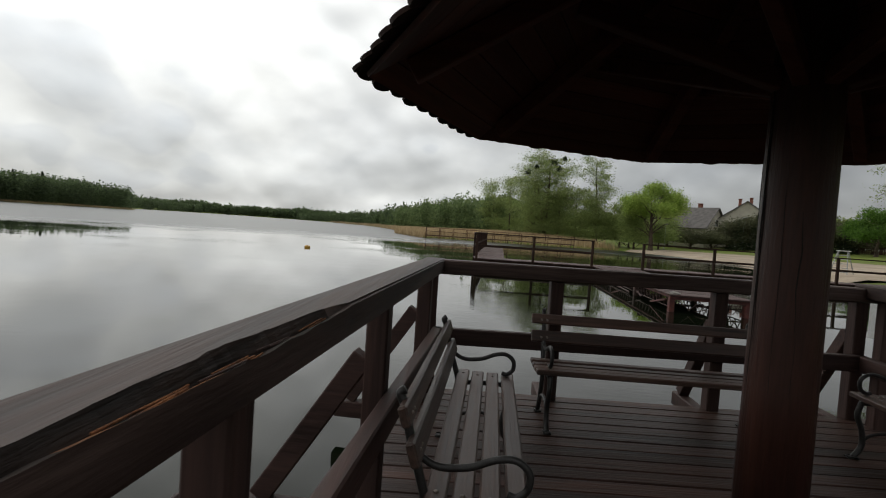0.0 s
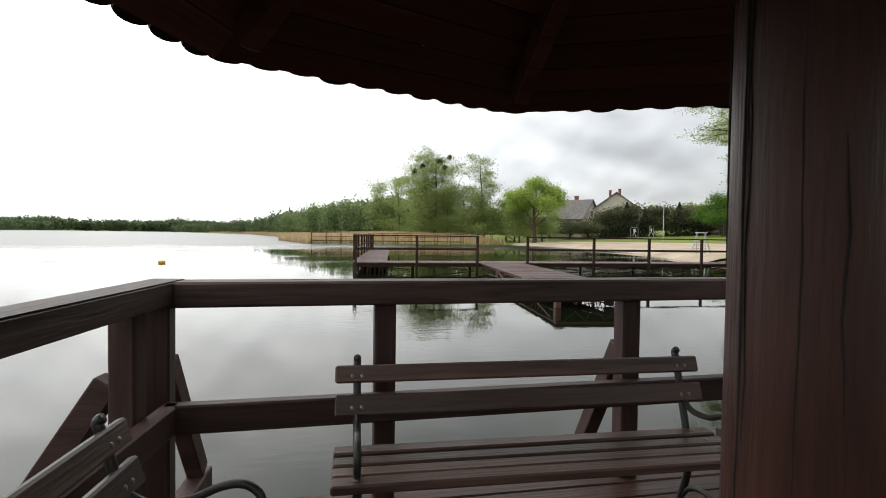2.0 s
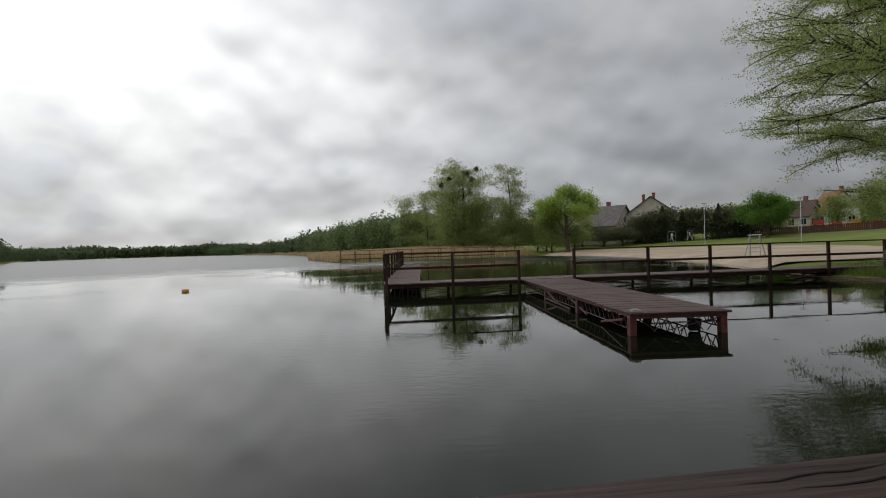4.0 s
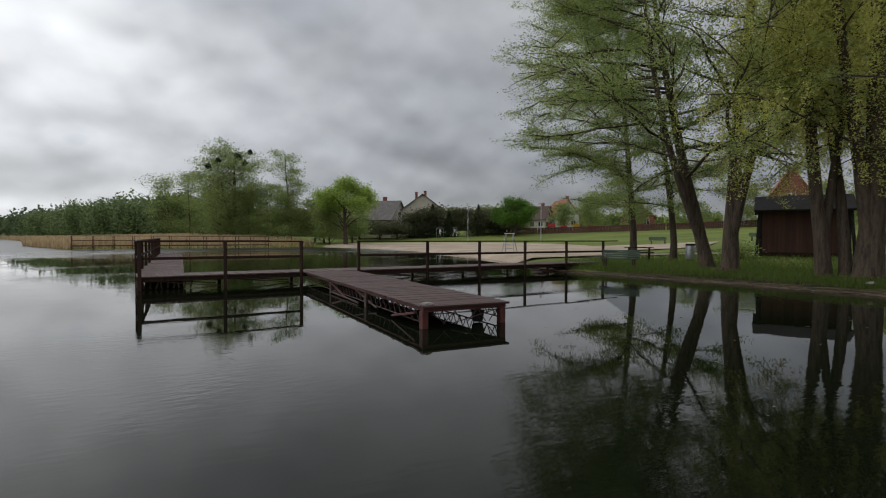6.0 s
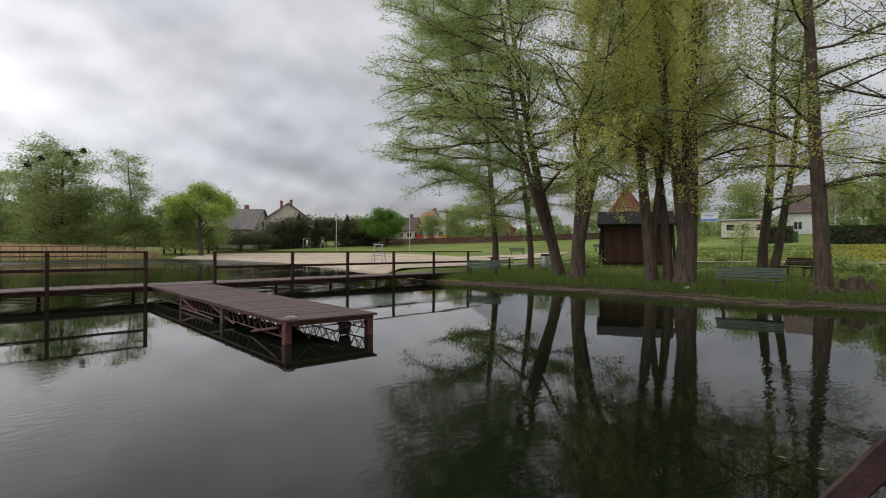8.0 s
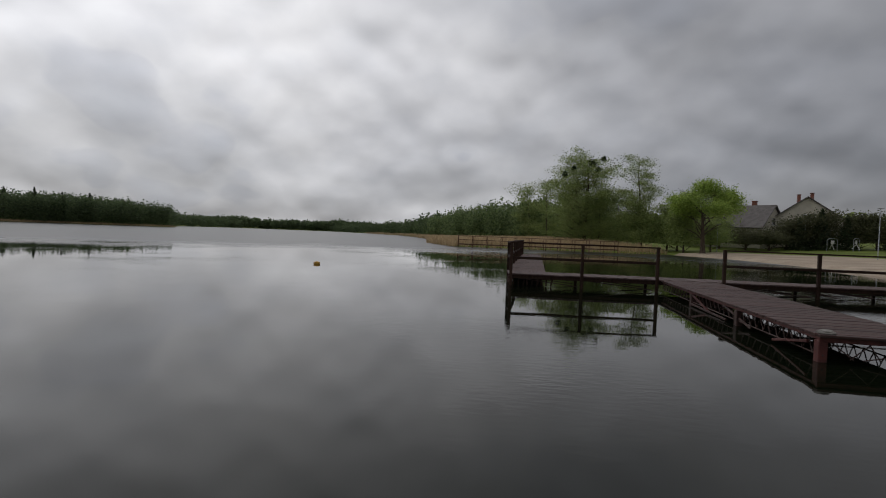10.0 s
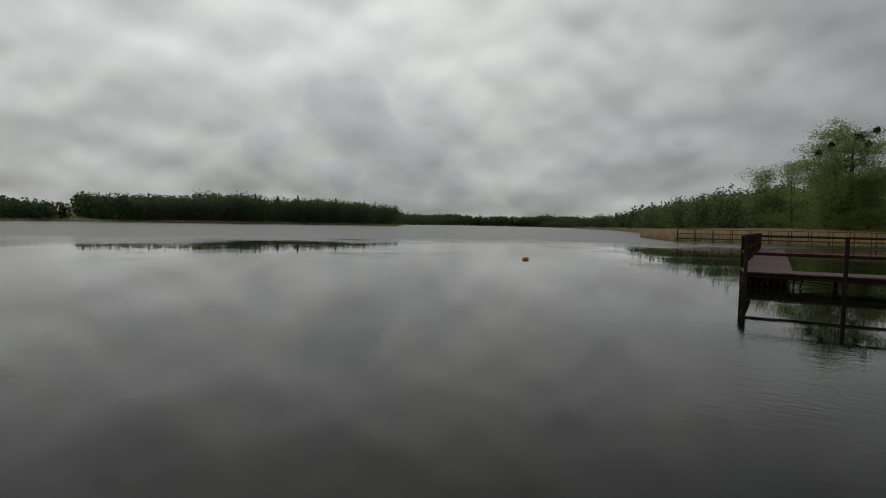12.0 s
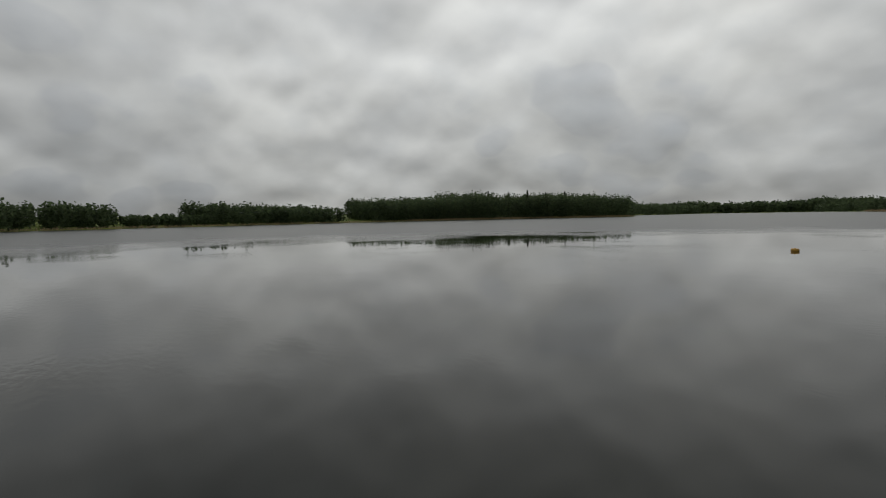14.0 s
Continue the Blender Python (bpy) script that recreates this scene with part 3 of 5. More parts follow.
R_ROOF, EAVE, APEX, TURN = 1.99, 2.255, 3.41, 90.5
ROOF_MID = Vector((1.745, 3.84, 0))
gazebo = thing("gazebo", "round timber umbrella roof on a single log post", "gazebo")
g = Geo()
g.tube([(CENTRE.x, CENTRE.y, z) for z in (DECK, 0.9, 1.6, 2.3, 3.0, 3.6)], [0.165, 0.162, 0.160, 0.158, 0.157, 0.156], 36)
rng = random.Random(3)
log = part("centre_post", g, post_wood, gazebo, "thick round varnished log", smooth=True)
for k in range(4):
    a0, z0 = rng.uniform(2.4, 5.6), rng.uniform(0.4, 1.7)
    ln = rng.uniform(0.5, 1.5)
    pts = [(CENTRE.x + 0.161 * math.cos(a0 + 0.035 * math.sin(j * 1.7 + k)), CENTRE.y + 0.161 * math.sin(a0 + 0.035 * math.sin(j * 1.7 + k)), z0 + ln * j / 6) for j in range(7)]
    part("drying_crack", Geo().tube(pts, [0.0007, 0.002, 0.003, 0.0035, 0.003, 0.002, 0.0007], 4), felt, log)
for a0, z0, z1, r0 in ((3.08, 0.55, 2.45, 0.0042), (3.85, 0.6, 2.1, 0.0022), (4.4, 0.4, 1.3, 0.0016)):
    pts = []
    for j in range(17):
        a = a0 + 0.016 * math.sin(j * 0.8 + a0 * 5) + 0.006 * math.sin(j * 2.7)
        pts.append((CENTRE.x + 0.1605 * math.cos(a), CENTRE.y + 0.1605 * math.sin(a), z0 + (z1 - z0) * j / 16))
    part("drying_crack", Geo().tube(pts, [r0 * (0.15 + math.sin(math.pi * j / 16) * (0.75 + 0.35 * math.sin(j * 2.1))) for j in range(17)], 5), felt, log)
half = radians(22.5)
apothem = R_ROOF * math.cos(half)
slope_len = math.hypot(apothem, APEX - EAVE)
tilt = math.degrees(math.atan2(APEX - EAVE, apothem))
# one side of the roof in its own frame: x along the eave, y up the slope, z out
plank_meshes = []
rows = int(slope_len / 0.145)
for i in range(rows):
    y0, y1 = i * 0.145, i * 0.145 + 0.14
    w0, w1 = [max(0.01, R_ROOF * math.sin(half) * (1 - y / slope_len)) for y in (y0, min(y1, slope_len))]
    g = Geo()
    g.add([(-w0, y0, 0), (w0, y0, 0), (w1, y1, 0), (-w1, y1, 0), (-w0, y0, 0.022), (w0, y0, 0.022), (w1, y1, 0.022), (-w1, y1, 0.022)],
          [(3, 2, 1, 0), (4, 5, 6, 7), (0, 1, 5, 4), (1, 2, 6, 5), (2, 3, 7, 6), (3, 0, 4, 7)])
    plank_meshes.append(g.mesh("roof_plank", roof_wood))


def shingle_geo(g, x, y, z, w, ln):
    """A wooden shingle with a rounded lower end."""
    pts = [(x + w / 2 * math.cos(a), y + w / 2 * math.sin(a) * 0.5) for a in [math.pi + math.pi * k / 8 for k in range(9)]]
    pts += [(x + w / 2, y + ln), (x - w / 2, y + ln)]
    lo = [(px, py, z + 0.02 * (1 - (py - y) / ln)) for px, py in pts]
    up = [(px, py, pz + 0.016) for px, py, pz in lo]
    k = len(pts)
    g.add(lo + up, [tuple(range(k))[::-1], tuple(range(k, 2 * k))] + [(i, (i + 1) % k, k + (i + 1) % k, k + i) for i in range(k)])


shingle_mesh = Geo()
shingle_geo(shingle_mesh, 0, 0, 0, 0.154, 0.30)
shingle_mesh = shingle_mesh.mesh("shingle", shingle_wood)
for k in range(8):
    mid = radians(TURN + 22.5 + 45 * k)
    edge = ROOF_MID + Vector((math.cos(mid) * apothem, math.sin(mid) * apothem, EAVE))
    side = pose(*edge, 0, 0, math.degrees(mid) + 90) @ pose(0, 0, 0, tilt)
    for me in plank_meshes:
        part("roof_plank", me, None, gazebo, m=side)
    for i in range(10):
        x = (i - 4.5) * 0.162
        part("shingle", shingle_mesh, None, gazebo, m=side @ pose(x * 0.975, -0.02 + rng.uniform(-0.012, 0.012), 0.022, 0, 0, rng.uniform(-2, 2)))
    g = Geo()
    for row in range(1, 11):
        y = row * 0.185
        w = R_ROOF * math.sin(half) * (1 - y / slope_len)
        cnt = max(1, round(2 * w / 0.16))
        for i in range(cnt):
            shingle_geo(g, (i - (cnt - 1) / 2) * 0.16 + rng.uniform(-0.01, 0.01), y + rng.uniform(-0.015, 0.015), 0.03, 0.15, 0.30)
    tagged(part("shingles", g, shingle_wood, gazebo, m=side), kind="stuff")
    corner = radians(TURN + 45 * k)
    d = Vector((math.cos(corner), math.sin(corner), 0))
    out_pt = ROOF_MID + d * (R_ROOF - 0.20) + Vector((0, 0, EAVE + 0.035))
    in_pt = ROOF_MID + d * 0.12 + Vector((0, 0, APEX - 0.12))
    part("rafter", Geo().beam(out_pt, in_pt, 0.08, 0.11), roof_wood, gazebo)
    lower, upper = CENTRE + d * 0.14 + Vector((0, 0, 2.42)), CENTRE + d * 1.15 + Vector((0, 0, 2.72))
    part("strut", Geo().beam(lower, upper, 0.07, 0.10), roof_wood, gazebo)


# white notice fixed outside the railing corner, seen from behind
notice = thing("notice_board", "small white notice board fixed outside the gazebo railing", "sign")
part("board", Geo().box(pose(FR[0] + 0.15, FR[1] + 0.02, 1.09, 0, 0, 4), 0.012, 0.27, 0.30, 0.003), white_metal, notice)
for z in (1.02, 1.16):
    part("batten", Geo().beam((FR[0] + 0.05, FR[1] - 0.06, z), (FR[0] + 0.144, FR[1] - 0.04, z), 0.03, 0.03, 0.003), rail_post, notice)

# long drying cracks in the front top rail
for k, (x0, x1, off) in enumerate(((1.35, 1.75, -0.012), (1.30, 1.62, 0.018), (1.62, 2.05, 0.004), (2.25, 2.6, -0.02), (0.4, 0.8, 0.015))):
    pts = []
    for j in range(9):
        x = x0 + (x1 - x0) * j / 8
        y = FL[1] + (x - FL[0]) * (FR[1] - FL[1]) / (FR[0] - FL[0]) + off + 0.004 * math.sin(j * 1.9 + k) + 0.012 * j / 8
        pts.append((x, y, RAIL - 0.0008))
    part("crack", Geo().tube(pts, [0.0006, 0.0016, 0.0024, 0.003, 0.0028, 0.003, 0.0022, 0.0014, 0.0006], 4), felt, front_rail)
for x in (1.72, 1.98, 2.9):
    for off in (-0.03, 0.03):
        y = FL[1] + (x - FL[0]) * (FR[1] - FL[1]) / (FR[0] - FL[0]) + off
        part("nail", Geo().tube([(x, y, RAIL - 0.001), (x, y, RAIL + 0.002)], [0.006, 0.005], 8), bolt_steel, front_rail)


# ---- park benches on the gazebo deck ----
def bench_base():
    b0 = thing("park_bench", "worn brown slatted park bench with black cast-iron scroll frames", "bench", "benches in the gazebo")
    length = 1.65
    for i in range(4):
        part("seat_slat", Geo().box(pose(length / 2, 0.04 + 0.09 * i, 0.388 + (0.006 if i in (0, 3) else 0), 0, 0, 0), length, 0.073, 0.034, 0.007), bench_wood, b0)
    for z, y, h in ((0.560, 0.385, 0.085), (0.680, 0.420, 0.072)):
        part("back_slat", Geo().box(pose(length / 2, y, z, -18), length, 0.032, h, 0.007), bench_wood, b0)
    for x in (0.09, length - 0.09):
        g = Geo()
        for ctrl, r in (([(0.0, 0.0), (0.05, 0.08), (0.045, 0.18), (0.01, 0.28), (0.03, 0.365)], 0.017), ([(0.03, 0.36), (0.18, 0.358), (0.34, 0.35)], 0.015),
                        ([(0.42, 0.0), (0.37, 0.1), (0.33, 0.23), (0.34, 0.36), (0.40, 0.56), (0.435, 0.69), (0.45, 0.73), (0.435, 0.745)], 0.016),
                        ([(0.045, 0.11), (0.11, 0.16), (0.22, 0.175), (0.31, 0.15), (0.365, 0.09)], 0.011),
                        ([(0.405, 0.555), (0.32, 0.50), (0.21, 0.505), (0.12, 0.54), (0.055, 0.545), (0.01, 0.51), (0.01, 0.455), (0.045, 0.425), (0.075, 0.43)], 0.013)):
            g.tube([(x, y, z) for y, z in [(p.x, p.y) for p in curve_points([(u, w, 0) for u, w in ctrl], 5)]], r, 8)
        for y in (0.0, 0.42):
            g.box(pose(x, y, 0.008), 0.05, 0.07, 0.016, 0.004)
        part("side_frame", g, iron, b0, "black cast-iron scroll frame", smooth=True)
        bolt = Geo().tube([(0, 0, 0), (0, 0, 0.004), (0, 0, 0.006)], [0.010, 0.009, 0.004], 8)
        me = bolt.mesh("bolt", bolt_steel, smooth=True)
        for i in range(4):
            part("bolt", me, None, b0, m=pose(x, 0.04 + 0.09 * i, 0.405 + (0.006 if i in (0, 3) else 0)))
        for z, y in ((0.560, 0.385), (0.680, 0.420)):
            for dx in (-0.02, 0.02):
                part("bolt", me, None, b0, m=pose(x + dx, y - 0.016, z - 0.005, 72))
    return b0


bench = bench_base()
bench.matrix_basis = pose(0.80, 4.77, DECK, 0, 0, -1.0)
copy_thing(bench, pose(0.50, 3.0, DECK, 0, 0, 85.5))
copy_thing(bench, pose(2.85, 4.84, DECK, 0, 0, -94.5))


# ---- pier, jetty and far pier ----
PIER, PIER_RAIL = 0.43, 1.53
pier = thing("pier", "weathered wooden pier with brown railing standing in the lake", "pier")
pier_board = Geo().box(Matrix(), 1.45, 0.125, 0.04, 0.005).mesh("board", pier_wood)
rng = random.Random(11)
x = 1.15
while x < 22.3:
    part("board", pier_board, None, pier, m=pose(x + 0.065, 24.42, PIER - 0.02 + rng.uniform(-0.004, 0.004), 0, 0, 90 + rng.uniform(-0.6, 0.6)))
    x += 0.135
arm_a, arm_b = Vector((1.85, 25.2, 0)), Vector((3.75, 46.5, 0))
along = (arm_b - arm_a).normalized()
turn = math.degrees(math.atan2(along.y, along.x)) - 90
for i in range(int((arm_b - arm_a).length / 0.135)):
    p = arm_a + along * (0.135 * i)
    part("board", pier_board, None, pier, m=pose(p.x, p.y, PIER - 0.02 + rng.uniform(-0.004, 0.004), 0, 0, turn + rng.uniform(-0.5, 0.5)))
for y in (23.80, 25.02):
    part("edge_beam", Geo().beam((1.15, y, PIER - 0.11), (22.2, y, PIER - 0.11), 0.09, 0.13), pier_post, pier)
side = Vector((along.y, -along.x, 0))
for s in (-0.6, 0.6):
    part("edge_beam", Geo().beam(arm_a + side * s + Vector((0, 0, PIER - 0.11)), arm_b + side * s + Vector((0, 0, PIER - 0.11)), 0.09, 0.13), pier_post, pier)


def pier_rail(posts, ends, owner):
    """Top and middle rail along the posts, which stand down into the lake."""
    for p in posts:
        p = Vector((p[0], p[1], 0))
        part("post", Geo().beam(p + Vector((0, 0, -1.2)), p + Vector((0, 0, PIER_RAIL - 0.04)), 0.10, 0.10, 0.006, up=(1, 0, 0)), pier_post, owner)
    for a, b in ends:
        a, b = Vector((*a, 0)), Vector((*b, 0))
        part("top_rail", Geo().beam(a + Vector((0, 0, PIER_RAIL - 0.02)), b + Vector((0, 0, PIER_RAIL - 0.02)), 0.12, 0.05), pier_post, owner)
        part("middle_rail", Geo().beam(a + Vector((0, 0, 0.98)), b + Vector((0, 0, 0.98)), 0.045, 0.09), pier_post, owner)


FRONT = 23.72
xs = (1.22, 3.66, 6.18, 8.36, 11.37, 13.99, 16.59, 19.24, 21.87)
pier_rail([(x, FRONT) for x in xs], [((1.15, FRONT), (6.24, FRONT)), ((8.30, FRONT), (21.95, FRONT)), ((21.95, FRONT), (23.4, 24.1))], pier)
arm_posts = [arm_a - side * 0.68 + along * d for d in np.arange(0.2, 21.5, 2.6)]
pier_rail([(p.x, p.y) for p in arm_posts], [((1.22, FRONT), (arm_posts[0].x, arm_posts[0].y)), ((arm_posts[0].x, arm_posts[0].y), (arm_posts[-1].x, arm_posts[-1].y))], pier)
for x0, x1 in zip(xs[:-1], xs[1:]):
    for y in (23.85, 25.0):
        part("bracing_bar", Geo().tube([(x0 + 0.1, y, PIER - 0.15), (x1 - 0.1, y, 0.05)], 0.018, 6), rust, pier)
    part("back_pile", Geo().tube([(x0, 25.0, -1.2), (x0, 25.0, PIER - 0.15)], 0.06, 8), pier_post, pier, smooth=True)
for i in range(9):
    part("prop", Geo().beam((1.35 + 0.16 * i, 23.9, 0.02), (1.30 + 0.16 * i + 0.06 * (i % 3), 23.9, PIER - 0.15), 0.05, 0.05), pier_post, pier)

jetty = thing("jetty", "bare brown plank jetty on red rusty steel legs and lattice girders", "jetty")
J0, J1 = Vector((6.26, 13.48, 0)), Vector((7.22, 23.62, 0))
ja = (J1 - J0).normalized()
js = Vector((ja.y, -ja.x, 0))
jt = math.degrees(math.atan2(ja.y, ja.x)) - 90
jetty_board = Geo().box(Matrix(), 1.86, 0.125, 0.04, 0.005).mesh("board", jetty_wood)
count = int((J1 - J0).length / 0.132)
for i in range(count):
    p = J0 + ja * (0.06 + 0.132 * i)
    part("board", jetty_board, None, jetty, m=pose(p.x, p.y, PIER - 0.025 + rng.uniform(-0.004, 0.004), 0, 0, jt + rng.uniform(-0.4, 0.4)) @ Matrix.Translation((rng.uniform(-0.012, 0.012), 0, 0)))
for s in (-0.84, 0.84):
    a, b = J0 + js * s + ja * 0.08, J1 + js * s
    part("girder_top", Geo().beam(a + Vector((0, 0, PIER - 0.075)), b + Vector((0, 0, PIER - 0.075)), 0.06, 0.06), red_steel, jetty)
    part("girder_bottom", Geo().tube([a + Vector((0, 0, 0.10)), b + Vector((0, 0, 0.10))], 0.014, 6), rust, jetty)
    nseg = 34
    for i in range(nseg):
        p, q = a + (b - a) * i / nseg, a + (b - a) * (i + 0.5) / nseg
        r = a + (b - a) * (i + 1) / nseg
        part("lattice_bar", Geo().tube([p + Vector((0, 0, 0.10)), q + Vector((0, 0, PIER - 0.09)), r + Vector((0, 0, 0.10))], 0.011, 5), rust, jetty)
    for d in (0.15, 3.4, 6.7):
        p = J0 + js * s + ja * d
        part("leg", Geo().beam(p + Vector((0, 0, -1.3)), p + Vector((0, 0, PIER - 0.105)), 0.13, 0.13, 0.01, up=(1, 0, 0)), red_steel if d < 1 else rust, jetty)
    p = a + (b - a) * 0.42
    part("brace_pipe", Geo().tube([p + Vector((0, 0, 0.32)), p - ja * 1.6 + Vector((0, 0, 0.05))], 0.025, 8), rust, jetty)
end = J0 + ja * 0.10
part("end_beam", Geo().beam(end - js * 0.9 + Vector((0, 0, PIER - 0.085)), end + js * 0.9 + Vector((0, 0, PIER - 0.085)), 0.06, 0.08), red_steel, jetty)
for i in range(6):
    u0, u1 = -0.72 + 0.25 * i, -0.72 + 0.25 * i + rng.uniform(0.12, 0.3)
    z0, z1 = (0.06, PIER - 0.13) if i % 2 else (PIER - 0.13, 0.06)
    part("lattice_bar", Geo().tube([end + js * u0 + Vector((0, 0, z0)), end + js * u1 + Vector((0, 0, z1))], 0.010, 5), rust, jetty)
part("lattice_bar", Geo().tube([end - js * 0.3 + Vector((0, 0, 0.06)), end + js * 0.8 + Vector((0, 0, 0.30))], 0.010, 5), rust, jetty)
g = Geo().tube([(0, 0, 0), (0, 0, 0.02), (0, 0, 0.20), (0, 0, 0.22), (0, 0, 0.21)], [0.07, 0.085, 0.10, 0.105, 0.09], 14)
p = end + js * 0.42
tagged(part("bucket", g, felt, None, m=pose(p.x, p.y + 0.25, 0.02), smooth=True), "black plastic bucket floating under the jetty end", "bucket")


def rock_mesh(seed, sx, sy, sz):
    bm = bmesh.new()
    bmesh.ops.create_icosphere(bm, subdivisions=3, radius=1)
    for v in bm.verts:
        d = 1 + 0.28 * noise.noise(v.co * 1.7 + Vector((seed * 7, 0, 0))) + 0.08 * noise.noise(v.co * 5)
        v.co = Vector((v.co.x * sx * d, v.co.y * sy * d, max(v.co.z, -0.45) * sz * d))
    me = bpy.data.meshes.new("stone")
    bm.to_mesh(me)
    bm.free()
    me.materials.append(stone)
    return me


p = J0 - js * 0.78 + ja * 0.15
tagged(part("stone", rock_mesh(1, 0.12, 0.08, 0.045), None, None, m=pose(p.x, p.y, PIER + 0.012)), "pale grey stone lying on the jetty corner", "stone")

for q, (d0, d1, z0, z1) in enumerate(((6.9, 5.2, 0.34, 0.03), (6.6, 4.0, 0.05, 0.03), (1.6, 0.4, 0.05, 0.26))):
    a, b = J0 - js * (0.86 + 0.02 * q) + ja * d0, J0 - js * (0.86 + 0.02 * q) + ja * d1
    part("loose_bar", Geo().beam(a + Vector((0, 0, z0)), b + Vector((0, 0, z1)), 0.045, 0.045, 0.006), red_steel if q != 1 else rust, jetty)
p = J0 + js * 0.45 + ja * 0.35
tagged(part("bucket", Geo().tube([(0, 0, 0), (0, 0, 0.02), (0, 0, 0.2), (0, 0, 0.21)], [0.075, 0.08, 0.11, 0.105], 14), felt, None, m=pose(p.x, p.y, 0.02), smooth=True), "black plastic bucket hanging under the jetty end", "bucket")
rng = np.random.default_rng(19)
for k in range(46):
    x0, y0 = rng.uniform(8.6, 21.5), rng.uniform(23.9, 25.1)
    ang, ln, tip = rng.uniform(-0.6, 0.6), rng.uniform(0.5, 1.6), rng.uniform(-0.12, 0.12)
    z0 = rng.uniform(0.06, 0.30)
    part("rusty_rod", Geo().beam((x0, y0, z0), (x0 + ln * math.cos(ang), y0 + 0.3 * ln * math.sin(ang), min(0.32, max(-0.02, z0 + tip * ln * 2))), 0.03, 0.03, 0.004), rust if k % 3 else pier_wood, pier)
far_pier = thing("pier", "long brown wooden pier with railings before the reeds", "pier")
FA, FB = Vector((-4.0, 78.5, 0)), Vector((18.5, 81, 0))
fa = (FB - FA).normalized()
part("deck", Geo().beam(FA + Vector((0, 0, 0.50)), FB + Vector((0, 0, 0.50)), 1.5, 0.14), far_wood, far_pier)
for off in (-0.7, 0.7):
    o = Vector((-fa.y, fa.x, 0)) * off
    for z in (1.12, 1.66):
        part("rail", Geo().beam(FA + o + Vector((0, 0, z)), FB + o + Vector((0, 0, z)), 0.06, 0.07), far_wood, far_pier)
    for i in range(12):
        p = FA + o + fa * (i * 2.05)
        part("post", Geo().beam(p + Vector((0, 0, -1)), p + Vector((0, 0, 1.68)), 0.08, 0.08, up=(1, 0, 0)), far_wood, far_pier)

g = Geo().tube([(0, 0, -0.12), (0, 0, -0.1), (0, 0, 0.12), (0, 0, 0.15)], [0.20, 0.22, 0.22, 0.19], 16)
g.tube([(0, 0, 0.15), (0, 0, 0.18)], [0.04, 0.03], 8)
tagged(part("buoy", g, yellow_paint, None, m=pose(-8.0, 30.3, 0.0, 4, 3) @ Matrix.Scale(0.72, 4), smooth=True), "faded yellow orange buoy floating on the lake", "buoy")


# ---- trees ----
def bend(rng, a, d, length, steps, wobble, pull):
    """A wandering line from a along d; pull bends it up (+) or down (-)."""
    pts, p, d = [Vector(a)], Vector(a), Vector(d).normalized()
    for i in range(steps):
        d = (d + Vector((rng.normal(0, wobble), rng.normal(0, wobble), rng.normal(0, wobble) + pull))).normalized()
        p = p + d * (length / steps)
        pts.append(p.copy())
    return pts


